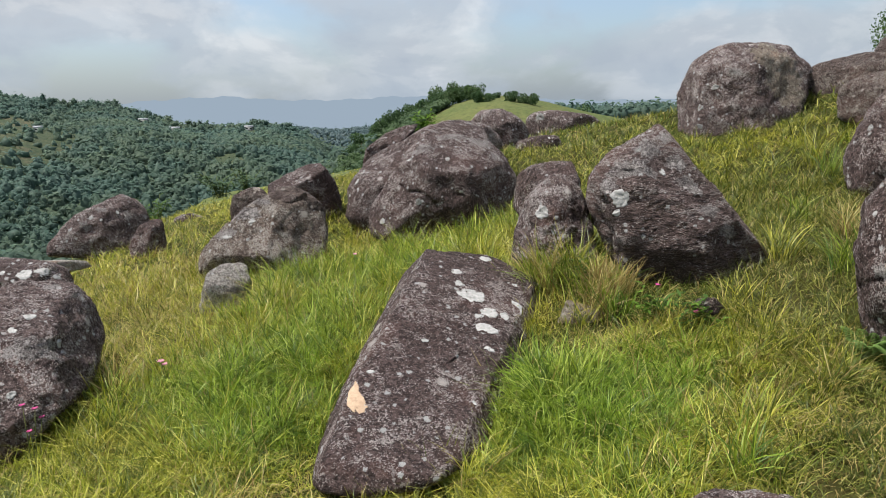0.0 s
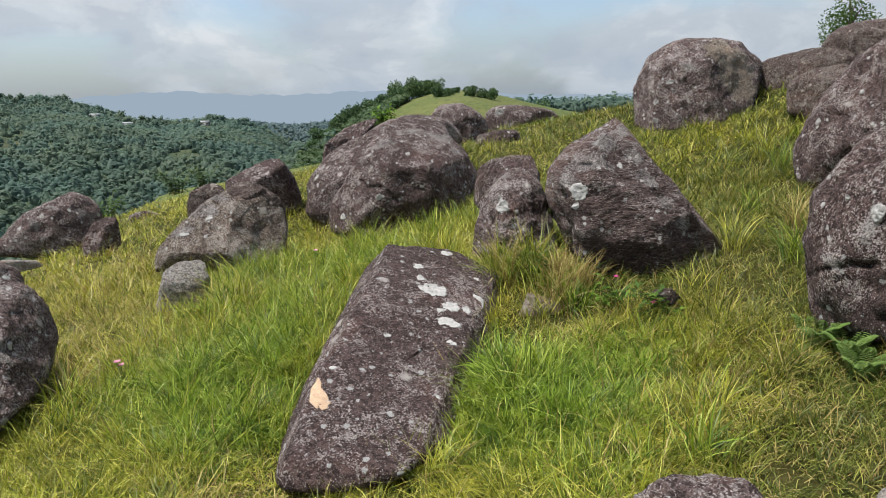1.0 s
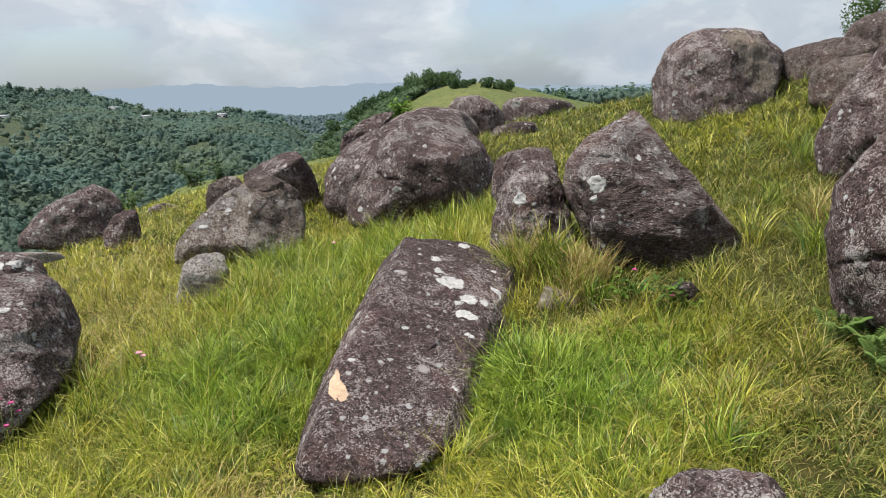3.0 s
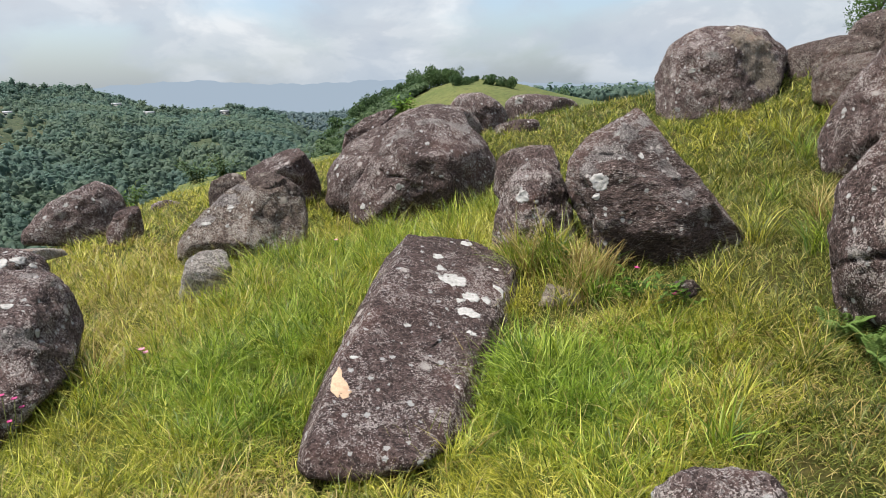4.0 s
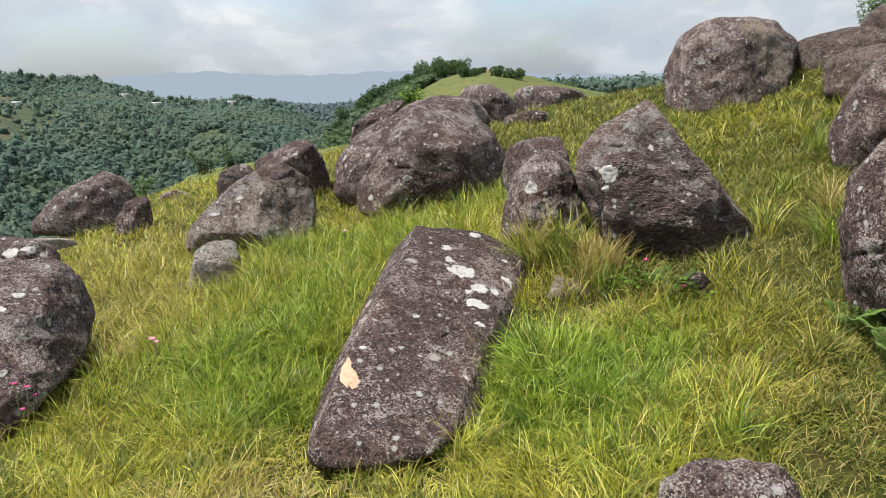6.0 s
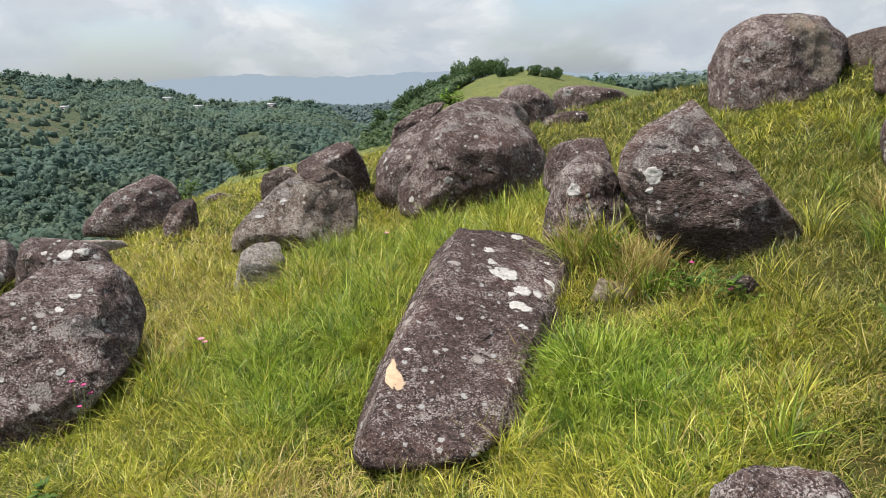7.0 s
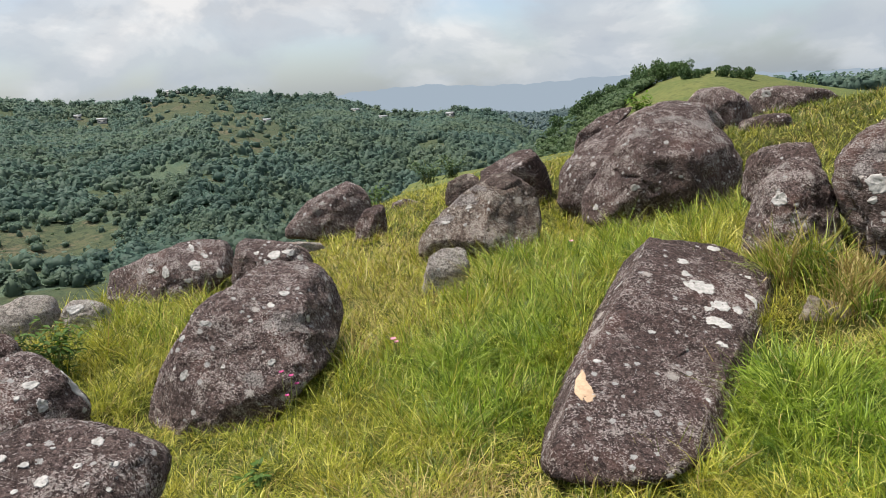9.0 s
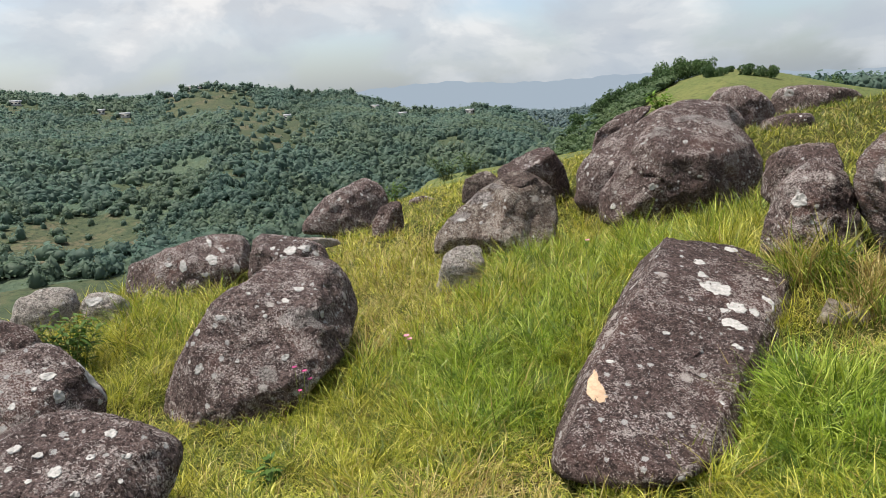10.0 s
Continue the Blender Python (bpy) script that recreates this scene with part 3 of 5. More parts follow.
ROCKS["ridge_c"] = dict(name="boulder", label="low pale rock sunk in crest grass",
    centre=(1.17, 10.31, 1.09), edge=14, level=5,
    facets=[(-85, 14, 0.311), (-78, 75, 0.225), (48, 88, 0.232), (98, 14, 0.361), (117, -78, 0.245), (-98, -73, 0.278), (6, 0, 0.323), (41, 0, 0.323), (-29, 0, 0.323), (6, 42, 0.323), (-174, 3, 0.204), (-174, 44, 0.211), (155, 2, 0.224), (-143, 2, 0.224)])
ROCKS["slant"] = dict(name="boulder", label="slanting grey granite boulder with pale upper face",
    centre=(-1.84, 6.97, 0.50), edge=64, level=6,
    facets=[(-108, 5, 0.675), (-102, 36, 0.470), (-99, 46, 0.394), (-97, 52, 0.366), (-93, 62, 0.366), (-90, 67, 0.380), (-8, 85, 0.455), (66, 66, 0.515), (73, 48, 0.551), (79, 14, 0.559), (81, -3, 0.543), (94, -52, 0.463), (173, -78, 0.343), (-14, 0, 0.561), (24, 0, 0.561), (-52, 0, 0.561), (-14, 42, 0.561), (-174, -25, 0.528), (151, 62, 0.354), (-134, 5, 0.662), (-172, 42, 0.325), (135, 27, 0.334)],
    lichen=[(-156, 33, 3.9, 2.9, 0), (-137, 6, 3.9, 2.2, 0), (-133, 43, 14.7, 8.5, 3), (-133, 9, 8.9, 6.7, 3), (-161, 71, 7.9, 4.5, 3), (-163, 4, 2.2, 2.1, 0)])
ROCKS["slanttop"] = dict(name="stone", label="cracked brown granite block on a slanting boulder",
    centre=(-1.58, 7.14, 0.81), edge=36, level=5,
    facets=[(-98, 44, 0.263), (-32, 84, 0.164), (67, 64, 0.117), (73, 46, 0.126), (79, 11, 0.213), (81, -1, 0.260), (-115, -62, 0.090), (-11, 0, 0.250), (27, 0, 0.250), (-49, 0, 0.250), (-11, 42, 0.250), (169, 55, 0.144), (144, 15, 0.141)])
ROCKS["smallgrey"] = dict(name="stone", label="small pale grey stone under a slanting boulder",
    centre=(-1.96, 5.85, 0.21), edge=24, level=5,
    facets=[(-104, 19, 0.186), (-95, 49, 0.210), (-52, 77, 0.235), (47, 67, 0.260), (73, 8, 0.216), (79, -19, 0.184), (-160, -71, 0.223), (-109, 3, 0.221), (-17, 0, 0.194), (21, 0, 0.194), (-55, 0, 0.194), (-17, 42, 0.194), (178, 48, 0.211), (153, 45, 0.205), (163, 5, 0.191)])
ROCKS["dark"] = dict(name="boulder", label="angular dark granite block with sharp edges",
    centre=(-1.89, 8.98, 0.69), edge=80, level=5,
    facets=[(-94, 63, 0.343), (-93, 65, 0.340), (-71, 83, 0.370), (76, 48, 0.407), (78, 34, 0.399), (80, 13, 0.402), (82, -1, 0.437), (97, -63, 0.402), (-143, -78, 0.321), (-129, -73, 0.328), (-104, -3, 0.463), (-11, 0, 0.421), (27, 0, 0.421), (-49, 0, 0.421), (-11, 42, 0.421), (-159, 58, 0.330), (151, -4, 0.310), (114, 10, 0.382)])
ROCKS["darksmall"] = dict(name="stone", label="small brown rock beside an angular block",
    centre=(-2.49, 8.55, 0.62), edge=24, level=5,
    facets=[(-105, 14, 0.218), (-96, 62, 0.199), (-82, 77, 0.205), (66, 62, 0.240), (74, 18, 0.233), (79, -24, 0.207), (-148, -79, 0.197), (-106, 3, 0.228), (-15, 0, 0.210), (23, 0, 0.210), (-53, 0, 0.210), (-15, 42, 0.210), (175, 15, 0.147), (165, 55, 0.195)])
ROCKS["farleft"] = dict(name="boulder", label="broad dark boulder at the edge of the valley",
    centre=(-4.57, 9.10, 0.27), edge=36, level=5,
    facets=[(-111, 46, 0.391), (-104, 64, 0.351), (-101, 69, 0.362), (57, 59, 0.531), (62, 41, 0.556), (67, 2, 0.545), (71, -24, 0.496), (-171, -78, 0.345), (-119, 5, 0.670), (-26, 0, 0.558), (12, 0, 0.558), (-64, 0, 0.558), (-26, 42, 0.558), (-176, 40, 0.411), (132, 22, 0.420), (159, 10, 0.398), (154, 60, 0.430)],
    lichen=[(178, 34, 3.1, 3.2, 0), (125, 37, 2.4, 2.6, 0), (-155, 11, 2.4, 3.2, 0), (157, 47, 7.1, 3.9, 3), (109, 28, 6.3, 6.3, 3), (-173, 19, 6.3, 4.7, 3)])
ROCKS["knob"] = dict(name="stone", label="small upright knobbly dark stone",
    centre=(-3.63, 8.27, 0.26), edge=24, level=5,
    facets=[(-110, 27, 0.186), (-108, 36, 0.190), (-100, 61, 0.227), (41, 75, 0.283), (67, 7, 0.194), (68, 0, 0.182), (69, -4, 0.189), (-161, -77, 0.216), (-114, 4, 0.227), (-23, 0, 0.188), (15, 0, 0.188), (-61, 0, 0.188), (-23, 42, 0.188), (-178, 25, 0.178), (129, 5, 0.164), (157, 60, 0.225)])
ROCKS["lowslab"] = dict(name="stone", label="flat pale-speckled stone sunk in the grass",
    centre=(-4.13, 7.10, 0.22), edge=36, level=5,
    facets=[(-116, 33, 0.313), (-19, 81, 0.06), (11, 79, 0.058), (56, 36, 0.254), (112, -78, 0.097), (-163, -76, 0.076), (-29, 0, 0.243), (6, 0, 0.243), (-64, 0, 0.243), (-29, 42, 0.243), (151, 9, 0.077), (151, 59, 0.077)])
ROCKS["lowrock"] = dict(name="boulder", label="low dark rock on the slope edge",
    centre=(-3.93, 10.33, 0.10), edge=13, level=5,
    facets=[(-109, 19, 0.239), (-82, 77, 0.222), (54, 66, 0.24), (70, 4, 0.254), (122, -79, 0.222), (-139, -72, 0.241), (-21, 0, 0.268), (14, 0, 0.268), (-56, 0, 0.268), (-21, 42, 0.268), (159, 8, 0.169), (159, 46, 0.175), (128, 7, 0.186), (-170, 7, 0.186)])
ROCKS["left"] = dict(name="boulder", label="large dark granite boulder with white lichen dots",
    centre=(-2.91, 4.07, 0.05), edge=56, level=7,
    facets=[(-126, 14, 0.567), (-121, 26, 0.486), (-117, 37, 0.442), (-104, 59, 0.464), (-102, 61, 0.473), (-64, 77, 0.605), (37, 65, 0.761), (53, 39, 0.793), (57, 25, 0.778), (67, -10, 0.636), (73, -27, 0.541), (83, -46, 0.443), (116, -64, 0.490), (131, -66, 0.513), (164, -64, 0.655), (-129, 7, 0.634), (-34, 0, 0.640), (4, 0, 0.640), (-72, 0, 0.640), (-34, 42, 0.640), (160, 42, 0.442), (124, 45, 0.517), (88, 25, 0.579), (146, 2, 0.658), (-159, 22, 0.547), (136, 70, 0.466), (166, 5, 0.664)],
    lichen=[(74, 54, 3.6, 3.7, 0), (101, 54, 2.3, 4.2, 0), (131, 11, 2.9, 2.4, 0), (-160, 30, 1.5, 2.9, 0), (-171, 7, 2.7, 3.9, 0), (-173, 45, 3.1, 1.8, 0), (87, 29, 2.3, 3.0, 0), (160, 73, 1.6, 2.1, 0), (136, 46, 1.5, 1.7, 0), (163, 12, 1.5, 1.7, 0), (107, 33, 12.9, 9.1, 3), (143, 3, 5.9, 5.1, 3), (31, 47, 5.9, 3.3, 3)])
ROCKS["backleft"] = dict(name="boulder", label="broad dark boulder with pale lichen at the slope edge",
    centre=(-4.77, 5.78, 0.21), edge=30, level=6,
    facets=[(-130, 15, 0.563), (-100, 72, 0.253), (-58, 81, 0.303), (26, 72, 0.409), (50, 31, 0.612), (58, -13, 0.573), (72, -54, 0.365), (127, -76, 0.290), (-179, -73, 0.304), (-132, 9, 0.584), (-39, 0, 0.703), (-1, 0, 0.703), (-77, 0, 0.703), (-39, 42, 0.703), (151, 30, 0.322), (136, 62, 0.272), (176, 30, 0.315), (86, 20, 0.545), (141, 5, 0.409)],
    lichen=[(108, 18, 5.7, 8.1, 0), (93, 2, 4.0, 5.0, 0), (123, 0, 4.6, 2.3, 0), (152, 16, 4.0, 6.3, 0), (71, 49, 1.8, 7.9, 0), (84, 25, 2.9, 3.8, 0), (179, 20, 3.5, 3.0, 0)])
ROCKS["backleft2"] = dict(name="boulder", label="low boulder with chalky white lichen patches",
    centre=(-3.62, 5.66, 0.36), edge=28, level=6,
    facets=[(-121, 16, 0.299), (-112, 51, 0.305), (14, 77, 0.208), (27, 73, 0.210), (44, 59, 0.256), (59, 14, 0.386), (82, -60, 0.241), (167, -77, 0.211), (-154, -67, 0.257), (-123, 7, 0.316), (-32, 0, 0.383), (6, 0, 0.383), (-70, 0, 0.383), (-32, 42, 0.383), (148, 32, 0.296), (143, 70, 0.195), (103, 30, 0.315), (-162, 15, 0.293)],
    lichen=[(105, 21, 7.3, 4.7, 0), (134, 23, 6.2, 7.5, 0), (147, 10, 3.6, 2.8, 0), (172, 32, 2.6, 4.2, 0), (91, 7, 3.1, 3.1, 0)])
ROCKS["edge_a"] = dict(name="boulder", label="grey-green lichen-covered boulder at the drop",
    centre=(-5.40, 4.57, 0.02), edge=14, level=5,
    facets=[(-136, 22, 0.248), (-108, 69, 0.257), (11, 70, 0.312), (41, 10, 0.313), (52, -33, 0.224), (138, -74, 0.321), (-153, -38, 0.362), (-49, 0, 0.31), (-14, 0, 0.31), (-84, 0, 0.31), (-49, 42, 0.31), (131, 13, 0.196), (131, 49, 0.203), (100, 11, 0.216), (163, 11, 0.216)])
ROCKS["edge_b"] = dict(name="stone", label="small pale grey boulder at the drop",
    centre=(-4.89, 4.75, 0.04), edge=14, level=5,
    facets=[(-125, 43, 0.213), (-22, 77, 0.191), (34, 44, 0.19), (52, -19, 0.197), (157, -73, 0.26), (-140, -15, 0.173), (-45, 0, 0.225), (-10, 0, 0.225), (-80, 0, 0.225), (-45, 42, 0.225), (135, 13, 0.142), (135, 49, 0.147), (104, 11, 0.157), (167, 11, 0.157)],
    lichen=[(-172, 54, 7.4, 5.1, 0)])
ROCKS["edge_c"] = dict(name="boulder", label="low dark boulder beside a leafy shrub",
    centre=(-4.47, 3.45, 0.12), edge=14, level=5,
    facets=[(-72, 77, 0.3), (19, 57, 0.239), (36, 17, 0.21), (51, -29, 0.302), (152, -71, 0.227), (-174, -59, 0.24), (-141, 9, 0.259), (-51, 0, 0.272), (-16, 0, 0.272), (-86, 0, 0.272), (-51, 42, 0.272), (129, 15, 0.172), (129, 50, 0.177), (97, 13, 0.189), (161, 13, 0.189)])
ROCKS["leftlow"] = dict(name="boulder", label="dark rounded boulder with big white lichen spots",
    centre=(-3.58, 2.78, 0.18), edge=30, level=6,
    facets=[(-117, 58, 0.298), (-92, 71, 0.269), (18, 56, 0.320), (32, 33, 0.313), (36, 22, 0.345), (52, -21, 0.409), (96, -64, 0.306), (174, -61, 0.238), (-143, 6, 0.360), (-51, 0, 0.479), (-13, 0, 0.479), (-89, 0, 0.479), (-51, 42, 0.479), (141, 38, 0.351), (94, 28, 0.335), (129, 65, 0.245), (129, 5, 0.431)],
    lichen=[(104, 13, 3.8, 3.8, 0), (63, 7, 4.7, 16.4, 0), (99, 36, 4.2, 3.7, 0), (121, 26, 1.7, 2.0, 0), (137, 56, 2.8, 1.4, 3), (140, 15, 2.0, 2.1, 0)])
ROCKS["bottomleft"] = dict(name="boulder", label="smooth dark boulder dotted with white lichen",
    centre=(-2.42, 1.94, 0.28), edge=26, level=6,
    facets=[(-112, 55, 0.304), (-104, 60, 0.297), (-65, 70, 0.280), (-23, 69, 0.275), (12, 56, 0.289), (17, 52, 0.294), (38, 24, 0.420), (62, -26, 0.379), (167, -56, 0.223), (-143, 7, 0.372), (-49, 0, 0.490), (-11, 0, 0.490), (-87, 0, 0.490), (-49, 42, 0.490), (141, 45, 0.359), (103, 38, 0.364), (131, 70, 0.249), (86, 25, 0.398), (131, 20, 0.422)],
    lichen=[(80, 43, 2.2, 3.0, 0), (137, 32, 2.4, 3.1, 0), (154, 48, 1.9, 1.5, 0), (93, 25, 1.7, 1.4, 0), (110, 35, 1.7, 1.7, 0), (-173, 52, 2.5, 2.3, 0), (128, 17, 1.6, 1.6, 0), (113, 22, 0.9, 0.9, 0), (154, 29, 1.2, 1.4, 0), (119, 62, 1.0, 1.1, 0), (105, 15, 0.9, 1.1, 0), (173, 37, 1.2, 1.8, 0), (88, 61, 0.7, 1.1, 0), (164, 70, 1.0, 1.1, 0)])
ROCKS["nearright"] = dict(name="stone", label="rounded grey stone rising from the grass",
    centre=(0.87, 2.07, 0.21), edge=13, level=6,
    facets=[(-68, 6, 0.221), (-35, 47, 0.21), (-9, 59, 0.204), (38, 62, 0.225), (84, 47, 0.258), (114, 9, 0.237), (162, -45, 0.231), (-170, -53, 0.248), (-120, -45, 0.295), (23, 0, 0.233), (58, 0, 0.233), (-12, 0, 0.233), (23, 42, 0.233), (-157, 32, 0.147), (-157, 59, 0.152), (168, 27, 0.162), (-121, 27, 0.162)])
ROCKS["nearsmall"] = dict(name="stone", label="small grey stone in the grass",
    centre=(1.38, 1.89, 0.30), edge=13, level=5,
    facets=[(-47, 15, 0.071), (15, 63, 0.219), (120, 14, 0.083), (161, -42, 0.107), (-128, -57, 0.137), (36, 0, 0.138), (71, 0, 0.138), (1, 0, 0.138), (36, 42, 0.138), (-144, 29, 0.087), (-144, 58, 0.09), (-178, 25, 0.096), (-109, 25, 0.096)])
ROCKS["dome"] = dict(name="boulder", label="tall domed granite boulder with pale weathered shoulder",
    centre=(3.96, 10.08, 1.85), edge=80, level=6,
    facets=[(-74, 23, 0.775), (-74, 24, 0.772), (-76, 52, 0.718), (-88, 76, 0.655), (164, 84, 0.631), (133, 77, 0.654), (119, 48, 0.764), (118, 41, 0.790), (115, -9, 0.785), (116, -44, 0.770), (121, -78, 0.592), (165, -88, 0.611), (-77, -69, 0.806), (-73, -2, 0.849), (21, 0, 0.921), (59, 0, 0.921), (-17, 0, 0.921), (21, 42, 0.921), (-153, 6, 0.633), (161, 14, 0.603), (-104, 6, 0.749), (-151, 52, 0.618), (156, 50, 0.661), (-114, 45, 0.675)],
    lichen=[(152, 29, 28.2, 33.2, 2), (146, 5, 24.9, 33.2, 2), (-129, 4, 4.9, 4.1, 0), (-150, 21, 7.3, 4.9, 3), (-118, -15, 4.1, 4.1, 0), (-120, -29, 4.8, 3.3, 0), (-134, 45, 6.6, 2.5, 3)])
ROCKS["topright_a"] = dict(name="boulder", label="reddish brown boulder on the skyline",
    centre=(5.66, 10.08, 1.88), edge=26, level=5,
    facets=[(-65, 6, 0.748), (-73, 72, 0.500), (-81, 80, 0.438), (150, 83, 0.444), (125, 46, 0.542), (122, -3, 0.637), (132, -87, 0.433), (-63, -48, 0.530), (29, 0, 0.824), (67, 0, 0.824), (-9, 0, 0.824), (29, 42, 0.824), (-131, 15, 0.462), (-141, 55, 0.399), (-156, 10, 0.388)])
ROCKS["topright_b"] = dict(name="boulder", label="dark brown rounded boulder on the hillside",
    centre=(4.81, 8.26, 1.65), edge=26, level=5,
    facets=[(-63, -1, 0.454), (-64, 44, 0.420), (-67, 71, 0.338), (-73, 80, 0.332), (125, 59, 0.371), (123, 12, 0.380), (123, 4, 0.409), (134, -83, 0.322), (-65, -70, 0.329), (-63, -3, 0.455), (30, 0, 0.511), (68, 0, 0.511), (-8, 0, 0.511), (30, 42, 0.511), (-128, 8, 0.367), (-140, 52, 0.329), (-155, 5, 0.359)])
ROCKS["topright_c"] = dict(name="boulder", label="brown boulder high on the skyline",
    centre=(6.36, 9.85, 2.24), edge=26, level=5,
    facets=[(-61, 10, 0.709), (-63, 28, 0.664), (-68, 60, 0.530), (-83, 78, 0.439), (-157, 85, 0.421), (130, 48, 0.494), (126, 5, 0.557), (18, -89, 0.403), (-58, -44, 0.515), (33, 0, 0.803), (71, 0, 0.803), (-5, 0, 0.803), (33, 42, 0.803), (-117, 15, 0.499), (-137, 55, 0.380), (-147, 8, 0.357)])
ROCKS["rightback"] = dict(name="boulder", label="huge dark granite boulder with long crack",
    centre=(4.38, 6.33, 1.33), edge=48, level=6,
    facets=[(-62, 4, 0.858), (-61, 19, 0.763), (-60, 25, 0.722), (-60, 33, 0.713), (-61, 41, 0.711), (-61, 48, 0.744), (-69, 72, 0.844), (136, 66, 0.885), (129, 18, 0.651), (129, 0, 0.646), (-140, -83, 0.738), (-68, -47, 0.954), (-63, -19, 0.946), (-62, -3, 0.891), (35, 0, 0.982), (73, 0, 0.982), (-3, 0, 0.982), (35, 42, 0.982), (-105, 12, 0.739), (-115, 22, 0.686), (-137, 12, 0.753), (-135, 60, 0.850), (-125, -15, 0.769)],
    cracks=[[(-87, 12), (-96, 14), (-112, 9), (-123, 0), (-135, -3)]],
    lichen=[(-89, 6, 2.3, 3.2, 0), (-113, 29, 2.3, 2.2, 0)])
ROCKS["rightfront"] = dict(name="boulder", label="large dark granite boulder with grey lichen",
    centre=(2.64, 3.64, 0.86), edge=50, level=6,
    facets=[(-60, 7, 0.521), (-60, 7, 0.521), (-56, 33, 0.536), (-55, 40, 0.552), (-54, 55, 0.593), (-52, 66, 0.622), (125, 66, 0.639), (129, 16, 0.432), (132, -2, 0.417), (-140, -73, 0.582), (-127, -73, 0.586), (-63, -12, 0.546), (-63, -10, 0.537), (-61, -3, 0.524), (36, 0, 0.612), (74, 0, 0.612), (-2, 0, 0.612), (36, 42, 0.612), (-102, 16, 0.553), (-114, 40, 0.576), (-126, 8, 0.566), (-114, -12, 0.615), (-139, 62, 0.655), (-82, -10, 0.562)],
    cracks=[[(-79, -23), (-106, -11), (-117, -6), (-130, -5)]],
    lichen=[(-128, 20, 3.2, 5.5, 0), (-108, -6, 6.5, 3.3, 3), (-125, 15, 3.2, 9.6, 3), (-108, 27, 1.3, 1.4, 0)])
ROCKS["flatstone"] = dict(name="stone", label="small flat brown stone in the grass",
    centre=(0.80, 4.52, 0.30), edge=40, level=5,
    facets=[(-75, 25, 0.13), (-165, 74, 0.055), (100, 30, 0.15), (150, -80, 0.10), (10, 0, 0.14), (50, 0, 0.15), (-25, 0, 0.14), (-172, 12, 0.10), (150, 25, 0.11), (-140, 15, 0.12), (60, 66, 0.08)])
ROCKS["stub"] = dict(name="stone", label="small brown stone among weeds",
    centre=(1.48, 4.14, 0.46), edge=13, level=5,
    facets=[(-64, 26, 0.077), (-8, 74, 0.047), (95, 46, 0.063), (130, -51, 0.066), (-108, -66, 0.051), (20, 0, 0.077), (55, 0, 0.077), (-15, 0, 0.077), (20, 42, 0.077), (-160, 15, 0.049), (-160, 50, 0.05), (168, 12, 0.054), (-129, 12, 0.054)])


SPHERES = {}


def sphere(level):
    if level not in SPHERES:
        bm = bmesh.new()
        bmesh.ops.create_icosphere(bm, subdivisions=level, radius=1.0)
        co = np.array([v.co[:] for v in bm.verts])
        faces = np.array([[v.index for v in f.verts] for f in bm.faces])
        bm.free()
        SPHERES[level] = (co / np.linalg.norm(co, axis=1)[:, None], faces)
    return SPHERES[level]


class Rock:
    def __init__(self, spec, seed):
        self.centre = np.array(spec["centre"])
        f = np.array(spec["facets"], float)
        self.n, self.o, self.p = way(f[:, 0], f[:, 1]), f[:, 2], spec["edge"]
        self.size = float(np.median(self.o))
        self.shift = Vector((seed * 3.7, seed * 1.9, seed * 5.3))
        self.tracks = [self.reach(way(*np.array(line, float).T)) for line in spec.get("cracks", ())]

    def radius(self, d):
        return ((np.maximum(d @ self.n.T, 0) / self.o) ** self.p).sum(-1) ** (-1 / self.p)

    def reach(self, d):
        """The points of the plain rock in these directions from its centre."""
        return d * self.radius(d)[:, None]

    def surface(self, d):
        pts = self.reach(d)
        lift = np.empty(len(d))
        s, sh = self.size, self.shift
        for i, q in enumerate(pts):
            v = Vector(q)
            a = noise.noise(v * (1.5 / s) + sh)
            b = noise.noise(v * (4.2 / s) + sh * 2)
            c = noise.noise(v * 9.0 + sh)
            e = noise.noise(v * 26.0 + sh)
            g = noise.noise(v * 58.0 + sh)
            near = noise.voronoi(v * (1.5 / s) + sh)[0]
            rift = math.exp(-(near[1] - near[0]) / 0.035)
            chip = noise.voronoi(v * (3.2 / s) + sh)[0][0]
            lift[i] = s * (0.030 * a + 0.024 * b + 0.05 * (chip - 0.4)) + 0.016 * c - 0.014 * abs(e) - 0.009 * abs(g) - 0.03 * max(0.0, abs(c) - 0.4) - 0.04 * s * rift * max(0.0, b + 0.2)
        for line in self.tracks:
            near = np.full(len(d), 9.0)
            bent = pts + np.outer(0.012 * np.sin(pts[:, 0] * 31 + pts[:, 2] * 23) + 0.006 * np.sin(pts[:, 0] * 77), (0, 0, 1.0))
            for p0, p1 in zip(line[:-1], line[1:]):
                seg = p1 - p0
                t = np.clip(((bent - p0) @ seg) / (seg @ seg), 0, 1)
                near = np.minimum(near, np.linalg.norm(bent - p0 - t[:, None] * seg, axis=1))
            lift -= 0.055 * np.exp(-(near / 0.009) ** 2)
        return pts + d * lift[:, None]

    def normal(self, d):
        g = (((np.maximum(self.n @ d, 0) / self.o) ** (self.p - 1)) / self.o) @ self.n
        return g / np.linalg.norm(g)

    def inside(self, p, margin=0.0):
        q = p - self.centre
        r = np.linalg.norm(q, axis=1) + 1e-9
        return r < self.radius(q / r[:, None]) - margin


